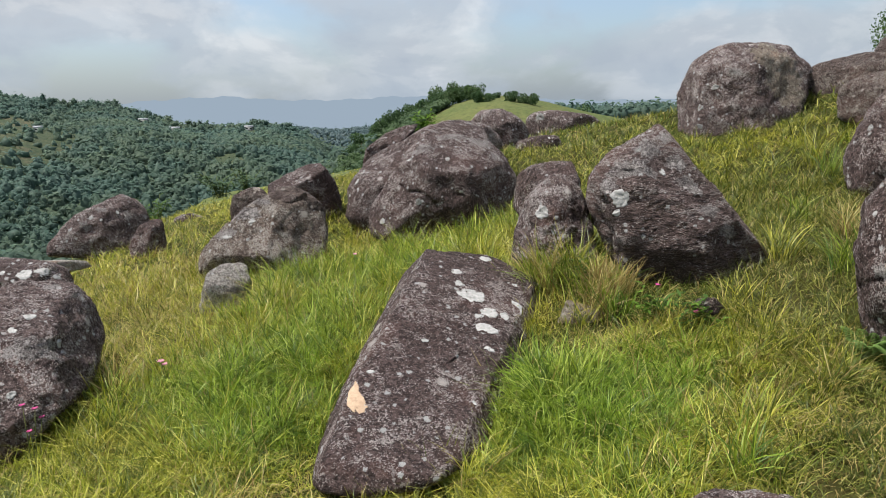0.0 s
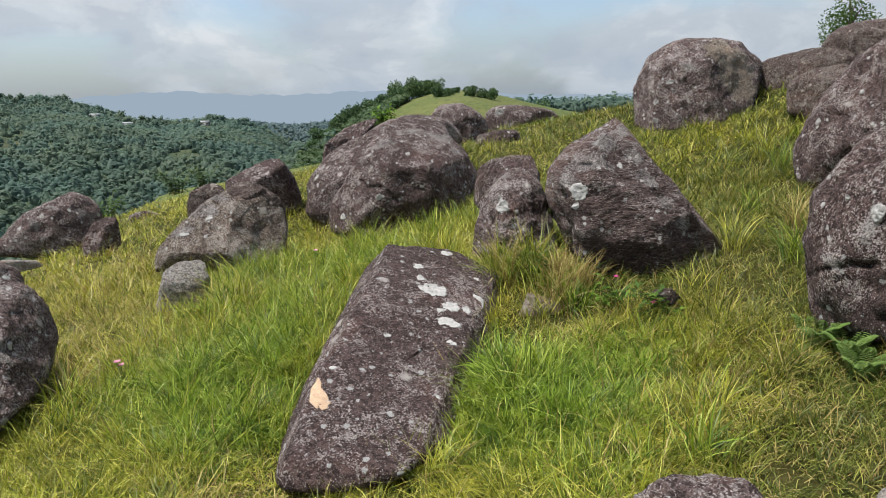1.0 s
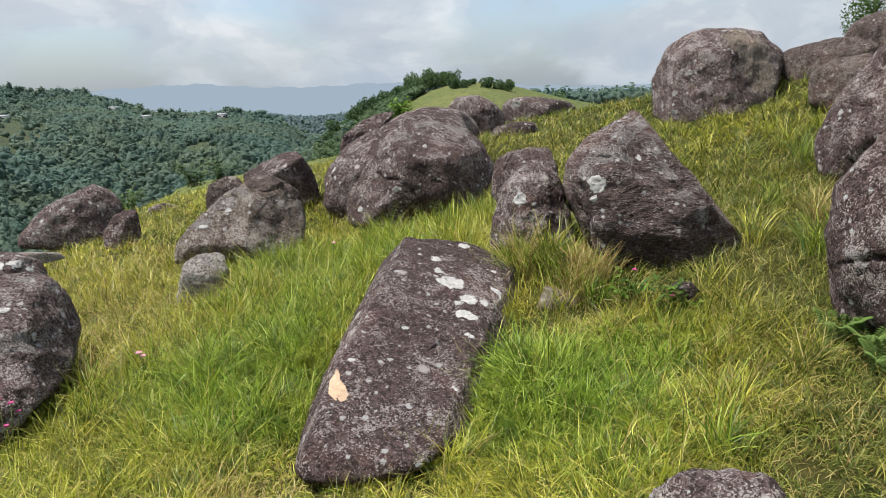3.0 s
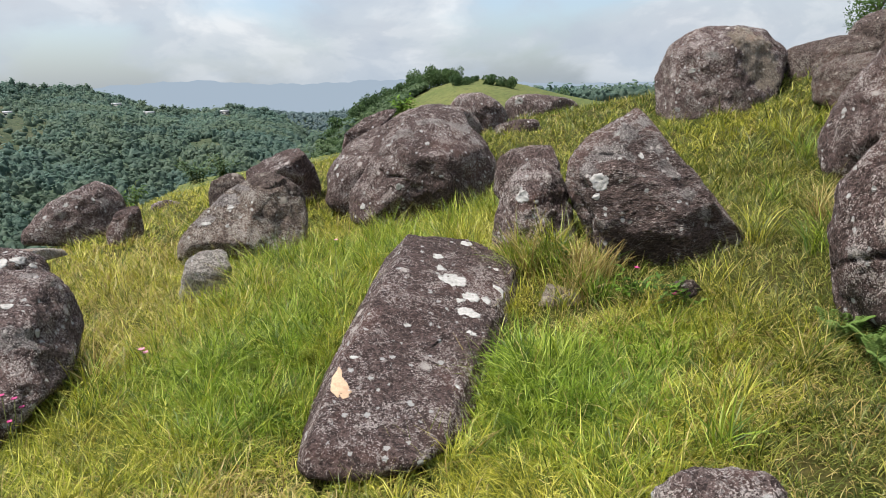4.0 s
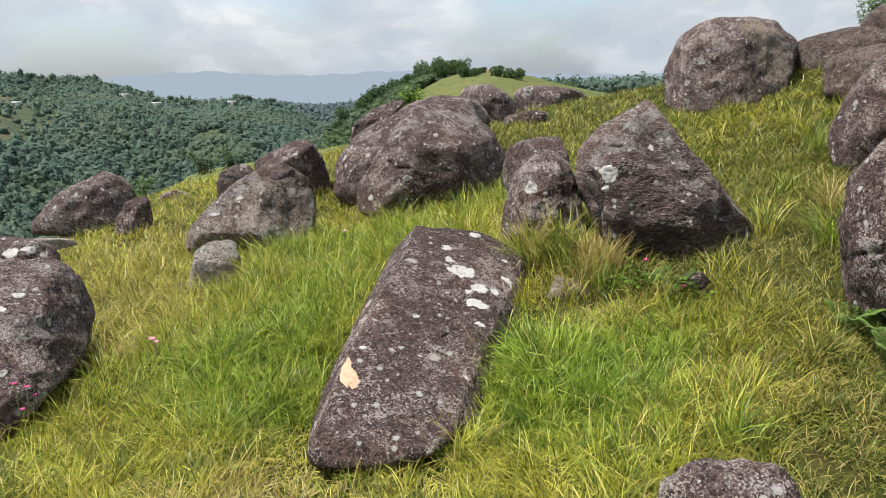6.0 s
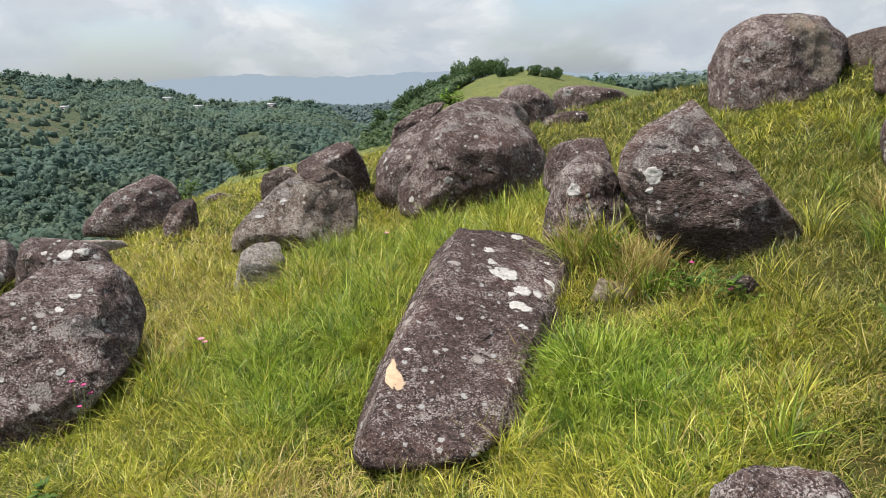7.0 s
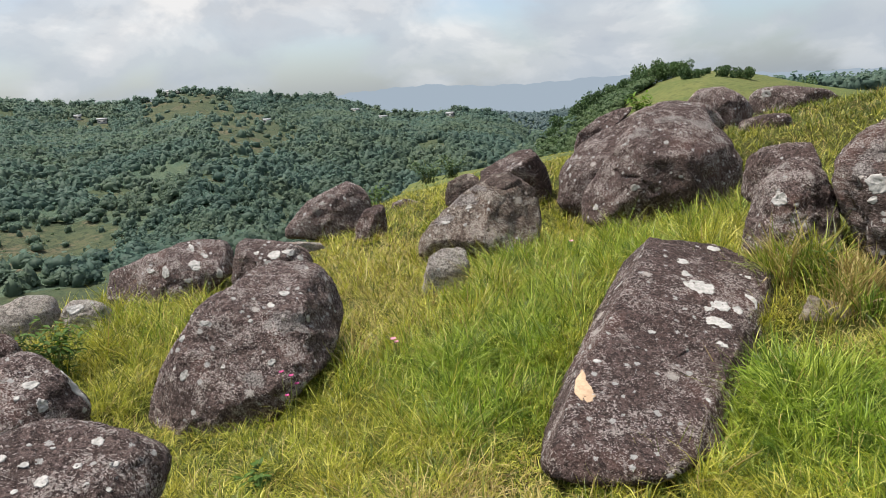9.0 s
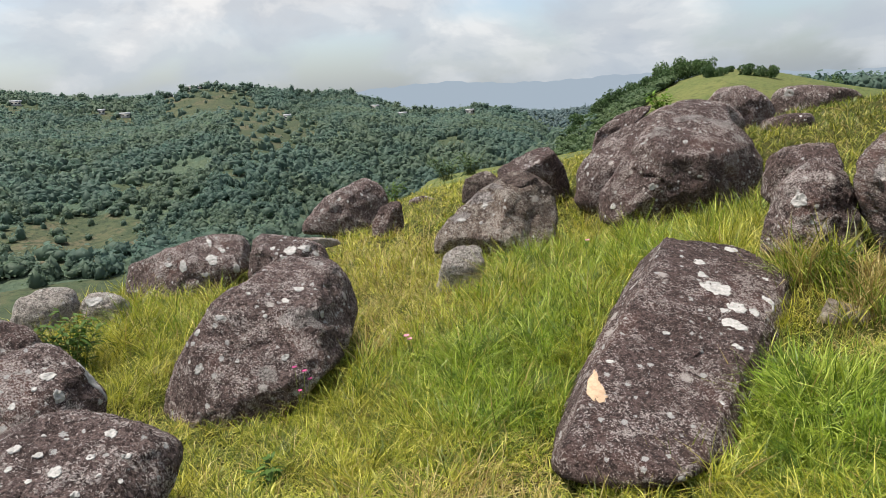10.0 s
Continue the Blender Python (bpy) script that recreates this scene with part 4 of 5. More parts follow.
PALE = ("edge_a", "edge_b", "smallgrey", "nearsmall", "lowslab", "flatstone")
GREY = ("left", "dome", "ridge_a", "ridge_b", "bigback", "farleft", "bottomleft", "leftlow", "nearright", "dotrock", "backleft", "backleft2")
LICHENED = ("slant",)
BROWN = ("topright_a", "topright_b", "topright_c", "slanttop", "stub", "darksmall")
BUILT = {}


def build_rock(key, spec, seed):
    rock = Rock(spec, seed)
    d, faces = sphere(spec["level"])
    material = MAT_WEATHERED if key == "flatstone" else MAT_BANDED if key == "pyramid" else MAT_LICHENED if key in LICHENED else MAT_GRANITE_PALE if key in PALE else MAT_GRANITE_BROWN if key in BROWN else MAT_GRANITE_GREY if key in GREY else MAT_GRANITE
    ob = big_mesh(spec["name"], rock.surface(d), np.zeros((0, 4), int), faces, material)
    ob.location = rock.centre
    tagged(ob, spec["label"], spec["name"], "granite boulders on the hilltop")
    rng = random.Random(seed)
    for head, tilt, w, h, bare in spec.get("lichen", ()):
        if bare < 2:
            add_patch(rock, ob, head, tilt, w / 100, h / 100, bare, rng)
        else:
            weather(rock, ob, head, tilt, w / 100, h / 100, MAT_WEATHERED if bare == 2 else MAT_CRUST, rng)
    BUILT[key] = rock
    return ob


def weather(rock, ob, head, tilt, w, h, material, rng):
    """A stretch of the rock's own face weathered to another tone; on some tops it also paints them as lit."""
    mid = way(np.array([head]), np.array([tilt]))
    c, nor = rock.reach(mid)[0], rock.normal(mid[0])
    side = np.cross(nor, (0, 0, 1.0))
    side /= np.linalg.norm(side)
    up = np.cross(side, nor)
    me = ob.data
    co = np.empty(len(me.vertices) * 3, np.float32)
    me.vertices.foreach_get("co", co)
    ids = np.empty(len(me.loops), np.int32)
    me.loops.foreach_get("vertex_index", ids)
    p = co.reshape(-1, 3)[ids.reshape(-1, 3)].mean(1) - c
    u, v, depth = p @ side / w, p @ up / h, p @ nor
    t = np.arctan2(v, u)
    k = rng.uniform(0, 6.28)
    edge = 1 + 0.18 * np.sin(2 * t + k) + 0.12 * np.sin(5 * t + 2 * k) + 0.10 * np.sin(11 * t + k) + 0.12 * np.sin(p[:, 0] * 90) * np.sin(p[:, 2] * 83)
    hit = (np.hypot(u, v) < edge) & (np.abs(depth) < 0.3)
    if material.name not in me.materials:
        me.materials.append(material)
    slot = np.empty(len(me.polygons), np.int32)
    me.polygons.foreach_get("material_index", slot)
    slot[hit] = len(me.materials) - 1
    me.polygons.foreach_set("material_index", slot)


def add_patch(rock, ob, head, tilt, w, h, bare, rng):
    """A thin crust with a ragged edge, lying on the rock."""
    mid = way(np.array([head]), np.array([tilt]))
    c = rock.reach(mid)[0]
    nor = rock.normal(mid[0])
    side = np.cross(nor, (0, 0, 1.0))
    side /= np.linalg.norm(side)
    up = np.cross(side, nor)
    ph = [rng.uniform(0, 6.28) for _ in range(6)]
    big = max(w, h)
    rows, turns = 4 + int(big / 0.012), 44
    proud = 0.0035 + 0.018 * max(0.0, big - 0.08)
    pts, lift = [c], [proud]
    for k in range(1, rows + 2):
        for j in range(turns):
            t = 2 * math.pi * j / turns
            f = 0.9 + 0.09 * math.sin(2 * t + ph[0]) + 0.07 * math.sin(3 * t + ph[1]) + 0.06 * math.sin(5 * t + ph[2]) + 0.04 * math.sin(8 * t + ph[3]) + 0.04 * math.sin(12 * t + ph[4]) + 0.03 * math.sin(17 * t + ph[5])
            q = min(k, rows) / rows * f
            pts.append(c + side * (math.cos(t) * w * q) + up * (math.sin(t) * h * q))
            lift.append(proud if k < rows else 0.8 * proud if k == rows else -0.008)
    pts = np.array(pts)
    d = pts / np.linalg.norm(pts, axis=1)[:, None]
    on = rock.surface(d) + d * np.array(lift)[:, None]
    tris = [(0, 1 + (j + 1) % turns, 1 + j)[::-1] for j in range(turns)]
    quads = [(1 + k * turns + j, 1 + (k + 1) * turns + j, 1 + (k + 1) * turns + (j + 1) % turns, 1 + k * turns + (j + 1) % turns)
             for k in range(rows) for j in range(turns)]
    kind = ("lichen_patch", "bare_patch")[bare]
    me = mesh_object(kind, on, quads + tris, (MAT_LICHEN, MAT_SCAR)[bare], ob)
    tagged(me, ("chalky white lichen", "tan bare stone scar")[bare])


for number, (key, spec) in enumerate(ROCKS.items()):
    build_rock(key, spec, number + 1)


# ---- grass ----
def strips(base, heading, length, width, rise, curl, rng, rows=5):
    """Blades as bent, tapering strips that arch over: places, quads and triangles."""
    n = len(base)
    spin = rng.normal(0, 0.7, n)
    face = rng.uniform(-0.9, 0.9, n)
    co = np.zeros((n, 2 * rows - 1, 3))
    c = base.copy()
    step = length / (rows - 1)
    for i in range(rows):
        s = i / (rows - 1)
        h = heading + spin * s
        w = width * (0.75 + 0.7 * s - 1.45 * s ** 3) * 0.5
        side = np.stack([-np.sin(h + face), np.cos(h + face), 0.25 * face], -1) * w[:, None]
        if i < rows - 1:
            co[:, 2 * i], co[:, 2 * i + 1] = c - side, c + side
        else:
            co[:, 2 * i] = c
        th = rise + curl * (s + 0.5 / (rows - 1))
        c = c + np.stack([np.cos(h) * np.sin(th), np.sin(h) * np.sin(th), np.cos(th)], -1) * step[:, None]
    k = (np.arange(n) * (2 * rows - 1))[:, None]
    quads = np.concatenate([k + [2 * i, 2 * i + 1, 2 * i + 3, 2 * i + 2] for i in range(rows - 2)])
    tris = k + [2 * rows - 4, 2 * rows - 3, 2 * rows - 2]
    return co.reshape(-1, 3), quads, tris


def scatter(rng, count, r0, r1, a0=-55.0, a1=38.0):
    r = np.sqrt(rng.uniform(r0 * r0, r1 * r1, count))
    a = np.radians(rng.uniform(a0, a1, count))
    return np.stack([r * np.sin(a), r * np.cos(a)], -1)


def clear_of_rocks(xy, margin):
    z = ground_height(xy[:, 0], xy[:, 1]) + 0.03
    p = np.column_stack([xy, z])
    ok = np.ones(len(p), bool)
    for rock in BUILT.values():
        ok &= ~rock.inside(p, margin)
    return xy[ok]


# where the grass stands long and lush: x, y, spread, strength
LUSH = [(0.75, 3.6, 0.75, 1.0), (-0.75, 6.1, 1.0, 0.75), (-1.5, 4.2, 0.7, 0.55), (-1.0, 3.0, 0.8, 0.35), (-4.0, 4.6, 0.6, 0.5), (3.4, 8.4, 1.2, 0.3), (2.6, 6.6, 1.2, -0.15), (-0.75, 2.55, 0.35, -0.4), (-0.2, 2.9, 0.3, -0.3), (-2.2, 3.3, 0.35, -0.3), (2.3, 4.6, 0.9, -0.35), (1.6, 2.9, 0.6, -0.25), (-2.2, 5.6, 0.6, -0.2), (0.85, 4.35, 0.22, -0.4), (0.45, 5.1, 0.3, 0.35), (-0.3, 7.2, 0.5, 0.2)]

# where it is dry and strawy
PARCHED = [(-0.85, 2.75, 0.30, 0.45), (1.0, 4.3, 0.22, 0.55), (-2.3, 5.2, 0.6, 0.22), (-3.2, 7.3, 1.2, 0.25), (1.7, 3.2, 0.5, 0.15), (-1.2, 2.3, 0.5, 0.2), (1.2, 2.0, 0.4, 0.1)]


# where it is cropped short round the foot of a boulder
CROPPED = [(-0.66, 3.05, 0.12), (-0.80, 3.35, 0.15), (-3.2, 3.35, 0.2), (-2.95, 3.45, 0.2), (0.72, 4.40, 0.26), (0.85, 4.35, 0.2), (0.62, 4.2, 0.15)]


def lushness(xy):
    v = np.array([0.5 + 0.5 * noise.noise((x * 0.8, y * 0.8, 3.3)) + 0.35 * noise.noise((x * 2.3, y * 2.3, 8.1)) for x, y in xy]) * 0.55
    for x, y, s, k in LUSH:
        v += k * np.exp(-((xy[:, 0] - x) ** 2 + (xy[:, 1] - y) ** 2) / (2 * s * s))
    return np.clip(v, 0.05, 1.25)


def build_grass():
    rng = np.random.default_rng(5)
    stores = {}
    for r0, r1, per, blades, a0, a1 in ((1.5, 4.6, 600, 18, -52, 36), (4.6, 8.0, 330, 17, -52, 36), (8.0, 13.5, 100, 14, -52, 36), (13.5, 30, 10, 8, -52, 36),
                                        (0.1, 1.5, 120, 9, -55, 38), (0.1, 5.0, 65, 9, 38, 305), (5.0, 9.0, 10, 8, 38, 305)):
        area = radians(a1 - a0) * (r1 * r1 - r0 * r0) / 2
        xy = clear_of_rocks(scatter(rng, int(area * per), r0, r1, a0, a1), 0.02)
        lush = lushness(xy)
        thin = np.array([noise.noise((x * 3.1, y * 3.1, 6.0)) + 0.5 * noise.noise((x * 7.0, y * 7.0, 1.0)) for x, y in xy])
        keep = thin + 0.35 * lush > rng.uniform(-0.9, -0.2, len(xy))
        xy, lush, thin = xy[keep], lush[keep], thin[keep]
        comb = np.array([6.0 * noise.noise((x * 1.3, y * 1.3, 4.0)) + 2.0 * noise.noise((x * 4.0, y * 4.0, 9.0)) for x, y in xy])
        tall = np.clip(1.0 + 0.7 * thin, 0.5, 1.5) * rng.uniform(0.75, 1.25, len(xy))
        # sunny only shifts the blade tone: brighter towards -x, duller towards +x
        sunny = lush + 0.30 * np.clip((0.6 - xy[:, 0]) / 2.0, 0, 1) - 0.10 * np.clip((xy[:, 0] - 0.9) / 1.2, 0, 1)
        parched = sum(k * np.exp(-((xy[:, 0] - x) ** 2 + (xy[:, 1] - y) ** 2) / (2 * s * s)) for x, y, s, k in PARCHED)
        xy, lush, comb, tall, sunny, parched = (np.repeat(v, blades, 0) for v in (xy, lush, comb, tall, sunny, parched))
        n = len(xy)
        ang, rad = rng.uniform(0, 2 * np.pi, n), np.abs(rng.normal(0, 1, n)) * 0.035
        root = xy + np.stack([np.cos(ang), np.sin(ang)], -1) * rad[:, None]
        base = np.column_stack([root, ground_height(root[:, 0], root[:, 1]) - 0.01])
        short = 1 - 0.6 * np.clip(sum(np.exp(-((root[:, 0] - x) ** 2 + (root[:, 1] - y) ** 2) / (2 * s * s)) for x, y, s in CROPPED), 0, 1)
        length = (0.085 + 0.125 * lush) * rng.uniform(0.5, 1.25, n) * np.interp(np.hypot(root[:, 0], root[:, 1]), [3.5, 5.5, 9.0, 13.0, 17.0], [1.1, 1.65, 1.45, 0.8, 0.4]) * tall * short
        heading = np.where(rng.uniform(0, 1, n) < 0.2, comb + rng.normal(0, 0.6, n), ang + rng.normal(0, 0.9, n))
        rise = rng.uniform(0.1, 1.3, n) * np.clip(1.25 - 0.4 * lush, 0.6, 1.2)
        curl = rng.uniform(0.2, 2.4, n)
        width = rng.uniform(0.0030, 0.0064, n) * np.maximum(1.0, np.hypot(root[:, 0], root[:, 1]) / 4.6) * (2.2 if blades < 10 and r1 < 10 else 1.0) * (0.8 + 0.3 * lush)
        dry = rng.uniform(0, 1, n) < 0.10 - 0.08 * np.clip(lush, 0, 1) + parched
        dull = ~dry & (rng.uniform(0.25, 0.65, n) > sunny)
        rich = ~dry & ~dull & (rng.uniform(0.7, 1.1, n) < lush)
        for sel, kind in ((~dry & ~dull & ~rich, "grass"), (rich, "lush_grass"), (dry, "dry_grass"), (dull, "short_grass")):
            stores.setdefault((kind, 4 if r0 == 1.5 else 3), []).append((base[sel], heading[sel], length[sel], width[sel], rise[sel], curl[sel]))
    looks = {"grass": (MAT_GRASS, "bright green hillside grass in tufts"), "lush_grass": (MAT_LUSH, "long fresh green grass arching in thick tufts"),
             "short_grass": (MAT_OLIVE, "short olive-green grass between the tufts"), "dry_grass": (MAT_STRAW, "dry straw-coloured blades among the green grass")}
    for name, (mat_, label) in looks.items():
        co, quads, tris, at = [], [], [], 0
        for rows in (4, 3):
            if (name, rows) not in stores:
                continue
            arrays = [np.concatenate([s[i] for s in stores[name, rows]]) for i in range(6)]
            c_, q_, t_ = strips(*arrays, rng, rows)
            co.append(c_), quads.append(q_ + at), tris.append(t_ + at)
            at += len(c_)
        tagged(big_mesh(name, np.concatenate(co), np.concatenate(quads), np.concatenate(tris), mat_), label, "grass", kind="stuff")


build_grass()


# ---- trees ----
def leaf_cards(rng, centres, size):
    """A small bent four-cornered leaf clump at each centre."""
    n = len(centres)
    u = rng.normal(0, 1, (n, 3))
    u /= np.linalg.norm(u, axis=1)[:, None]
    v = np.cross(u, rng.normal(0, 1, (n, 3)))
    v /= np.linalg.norm(v, axis=1)[:, None]
    s = (size * rng.uniform(0.6, 1.3, n))[:, None]
    co = np.stack([centres - u * s, centres + v * s * 0.6, centres + u * s, centres - v * s * 0.6], 1)
    return co.reshape(-1, 3), np.arange(4 * n).reshape(-1, 4)


def crown_points(rng, count, height, width, pine=False):
    if pine:
        z = rng.uniform(0.18, 1.0, count) ** 0.8
        r = width * (1.05 - z) ** 0.8 * np.sqrt(rng.uniform(0.1, 1, count)) * (0.75 + 0.25 * np.sin(z * 40))
        a = rng.uniform(0, 2 * np.pi, count)
        return np.stack([r * np.cos(a), r * np.sin(a), z * height], -1)
    blobs = rng.normal(0, 1, (7, 3)) * [width * 0.4, width * 0.4, height * 0.17] + [0, 0, height * 0.44]
    k = rng.integers(0, 7, count)
    d = rng.normal(0, 1, (count, 3))
    d /= np.linalg.norm(d, axis=1)[:, None]
    d *= rng.uniform(0.55, 1.05, count)[:, None] * np.array([width * 0.5, width * 0.5, height * 0.3])
    return blobs[k] + d


def tapered(points, radii, sides=7):
    """A limb along a line of points."""
    bm = bmesh.new()
    rows = []
    for p, r in zip(points, radii):
        rows.append([bm.verts.new((p[0] + r * math.cos(2 * math.pi * i / sides), p[1] + r * math.sin(2 * math.pi * i / sides), p[2])) for i in range(sides)])
    for a_, b_ in zip(rows[:-1], rows[1:]):
        for i in range(sides):
            bm.faces.new((a_[i], a_[(i + 1) % sides], b_[(i + 1) % sides], b_[i]))
    bm.faces.new(rows[-1])
    return bm


def make_tree(name, seed, height, width, leaves, leaf, material, label, pine=False):
    rng = np.random.default_rng(seed)
    root = new(name)
    tagged(root, label, "tree")
    j = lambda s: rng.normal(0, s)
    part("trunk", tapered([(0, 0, -0.05 * height), (j(.02) * height, 0, height * 0.3), (j(.02) * height, j(.02) * height, height * 0.75)],
                          [height * 0.035, height * 0.025, height * 0.008]), MAT_BARK, root)
    for _ in range(4):
        a_, r_ = rng.uniform(0, 6.28), width * rng.uniform(0.3, 0.6)
        z_ = height * rng.uniform(0.28, 0.5)
        part("limb", tapered([(0, 0, z_), (r_ * 0.5 * math.cos(a_), r_ * 0.5 * math.sin(a_), z_ + height * 0.1), (r_ * math.cos(a_), r_ * math.sin(a_), z_ + height * 0.18)],
                             [height * 0.014, height * 0.010, height * 0.004], 5), MAT_BARK, root)
    co, q = leaf_cards(rng, crown_points(rng, leaves, height, width, pine), leaf)
    ob = big_mesh("crown", co, q, np.zeros((0, 3), int), material)
    ob.parent = root
    return root


def polar(a, r, sink=0.0):
    x, y = r * math.sin(radians(a)), r * math.cos(radians(a))
    return x, y, float(ground_height(x, y)) - sink


KINDS = [make_tree("tree", 11 + i, h, w, 1700, 0.31, MAT_TREE, lab, pine) for i, (h, w, lab, pine) in enumerate((
    (6.0, 4.2, "round dark green broadleaf tree on a grassy hill", False), (7.0, 3.6, "tall dark green broadleaf tree on a grassy hill", False),
    (4.2, 3.6, "low bushy dark green tree on a grassy hill", False), (8.0, 3.0, "slender dark pine on a grassy hill", True)))]
rng_trees = random.Random(8)
HILL_TREES = [(-6.2, 160, 2, 1.0), (-5.3, 163, 1, 0.9), (-4.4, 165, 1, 0.9), (-3.6, 166, 0, 0.9), (-2.9, 166, 1, 0.8), (-2.2, 168, 0, 0.8), (-1.5, 166, 0, 0.9), (-0.8, 168, 1, 0.9), (-0.1, 166, 0, 0.9),
              (0.5, 168, 1, 0.85), (1.1, 166, 0, 0.9), (1.8, 168, 0, 0.9), (2.3, 169, 1, 0.7), (5.0, 146, 2, 0.55), (6.6, 146, 0, 0.62), (3.9, 158, 2, 0.35),
              (10.6, 190, 1, 1.1), (9.4, 200, 2, 0.9), (3.2, 146, 2, 0.5), (2.6, 148, 2, 0.55)]
for i, (a_, r_, k_, s_) in enumerate(HILL_TREES):
    m_ = Matrix.Translation(polar(a_ - 0.6, r_, 0.2)) @ pose(0, 0, 0, 0, 0, rng_trees.uniform(0, 360))
    t_ = copy_thing(KINDS[k_], m_)
    s_ *= 0.95
    t_.scale = (0.8 * s_ * rng_trees.uniform(0.9, 1.1), s_, s_ * rng_trees.uniform(0.9, 1.1))
    tagged(t_, group="trees on the far hill")
for k_, spot in zip(KINDS, ((-7.4, 158), (7.9, 196), (-8.0, 150), (12.2, 205))):
    k_.matrix_basis = Matrix.Translation(polar(*spot, 0.2)) @ Matrix.Diagonal((0.6, 0.6, 0.6, 1))
    tagged(k_, group="trees on the far hill")


def lump(rng, pine, cards, card):
    """One far crown, a metre high: a ragged knobbly mass with loose sprays round it."""
    d, faces = sphere(1)
    kn = rng.normal(0, 1, (9, 3))
    kn /= np.linalg.norm(kn, axis=1)[:, None]
    r = 0.62 + 0.3 * np.maximum((d @ kn.T), 0).max(1) ** 6 + rng.uniform(-0.10, 0.10, len(d))
    p = d * r[:, None]
    if pine:
        t = (p[:, 2] + 1) / 2
        wide = 0.33 * np.clip(1.15 - t, 0.08, 1) ** 0.7
        body = np.column_stack([p[:, 0] * wide * 1.3, p[:, 1] * wide * 1.3, 0.55 + 0.46 * p[:, 2]])
    else:
        body = p * [0.46, 0.46, 0.30] + [0, 0, 0.60]
    pick = body[faces[rng.integers(0, len(faces), cards)]]
    mixw = rng.dirichlet((1, 1, 1), cards)
    at = (pick * mixw[:, :, None]).sum(1)
    at = at * [1.12, 1.12, 1.05] + rng.normal(0, 0.035, (cards, 3))
    # each spray faces outwards, more or less
    out = at - [0, 0, 0.45] + rng.normal(0, 0.12, (cards, 3))
    out /= np.linalg.norm(out, axis=1)[:, None]
    u = np.cross(out, rng.normal(0, 1, (cards, 3)))
    u /= np.linalg.norm(u, axis=1)[:, None]
    v = np.cross(out, u)
    s = (card * rng.uniform(0.5, 1.4, cards))[:, None]
    cc = np.stack([at - u * s, at + v * s * 0.7, at + u * s, at - v * s * 0.7], 1).reshape(-1, 3)
    inner = (body - [0, 0, 0.5]) * 0.86 + [0, 0, 0.5]
    return np.concatenate([inner, cc]), faces, np.arange(4 * cards).reshape(-1, 4) + len(body)


def forest(name, label, material, spots, sizes, cards, rng, pine_share, card, sink=0.16):
    """Many far crowns in one mesh."""
    n = len(spots)
    moulds = [lump(rng, bool(i % 2), cards, card) for i in range(10)]
    kinds = np.where(rng.uniform(0, 1, n) < pine_share, rng.integers(0, 5, n) * 2 + 1, rng.integers(0, 5, n) * 2)
    z = ground_height(spots[:, 0], spots[:, 1])
    co, tris, quads, at = [], [], [], 0
    for i in range(n):
        c, s = math.cos(i * 2.4), math.sin(i * 2.4)
        body, f, q = moulds[kinds[i]]
        mm = body * sizes[i]
        co.append(np.column_stack([mm[:, 0] * c - mm[:, 1] * s + spots[i, 0], mm[:, 0] * s + mm[:, 1] * c + spots[i, 1], mm[:, 2] + z[i] - sink * sizes[i]]))
        tris.append(f + at)
        quads.append(q + at)
        at += len(mm)
    return tagged(big_mesh(name, np.concatenate(co), np.concatenate(quads), np.concatenate(tris), material), label, "woods", kind="stuff")


def wooded(rng, n, r0, r1, a0, a1, open_noise=0.1):
    a, r = rng.uniform(a0, a1, n), np.sqrt(rng.uniform(r0 * r0, r1 * r1, n))
    keep = np.ones(n, bool)
    keep &= ~in_clearing(a, r, rng.uniform(0.6, 1.15, n)) | (rng.uniform(0, 1, n) < 0.07)
    x, y = r * np.sin(np.radians(a)), r * np.cos(np.radians(a))
    patch = np.array([noise.noise((u / 45, v / 45, 2.0)) + 0.4 * noise.noise((u / 14, v / 14, 5.0)) for u, v in zip(x, y)])
    keep &= patch > -0.62 + open_noise * rng.normal(0, 1, n)
    return np.stack([x, y], -1)[keep]


rng_wood = np.random.default_rng(21)
spots = wooded(rng_wood, 19000, 150, 620, -53, -6)
heads = np.degrees(np.arctan2(spots[:, 0], spots[:, 1]))
spots = spots[np.hypot(spots[:, 0], spots[:, 1]) < np.interp(heads, [-50, -20, -8], [600, 540, 470]) + 14]
near_by = np.hypot(spots[:, 0], spots[:, 1]) < 290
far_off = spots[~near_by]
forest("far_woods", "dense pine woods on the opposite ridge, blue-green with painted haze", MAT_HAZY_PINE, far_off, 6.0 + 6.0 * rng_wood.uniform(0, 1, len(far_off)) ** 2.0, 11, rng_wood, 0.72, 0.10, 0.50)
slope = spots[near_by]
forest("valley_trees", "dark green trees on the valley slope", MAT_HAZY_PINE, slope, 4.2 + 5.0 * rng_wood.uniform(0, 1, len(slope)) ** 2.0, 30, rng_wood, 0.55, 0.08, 0.40)
a_ = rng_wood.uniform(-56, -11, 420)
r_ = np.interp(a_, [-50, -20, -8], [600, 540, 470]) + rng_wood.normal(0, 12, 420)
spots = np.stack([r_ * np.sin(np.radians(a_)), r_ * np.cos(np.radians(a_))], -1)[np.sin(a_ * 1.9) + np.sin(a_ * 4.7 + 1) > -0.5]
forest("ridge_trees", "taller dark trees along the ridge top", MAT_HAZY_PINE, spots, 4.0 + 5.0 * rng_wood.uniform(0, 1, len(spots)) ** 2, 40, rng_wood, 0.5, 0.08, 0.12)
a_, r_ = rng_wood.uniform(-53, -12, 2400), np.sqrt(rng_wood.uniform(140 ** 2, 560 ** 2, 2400))
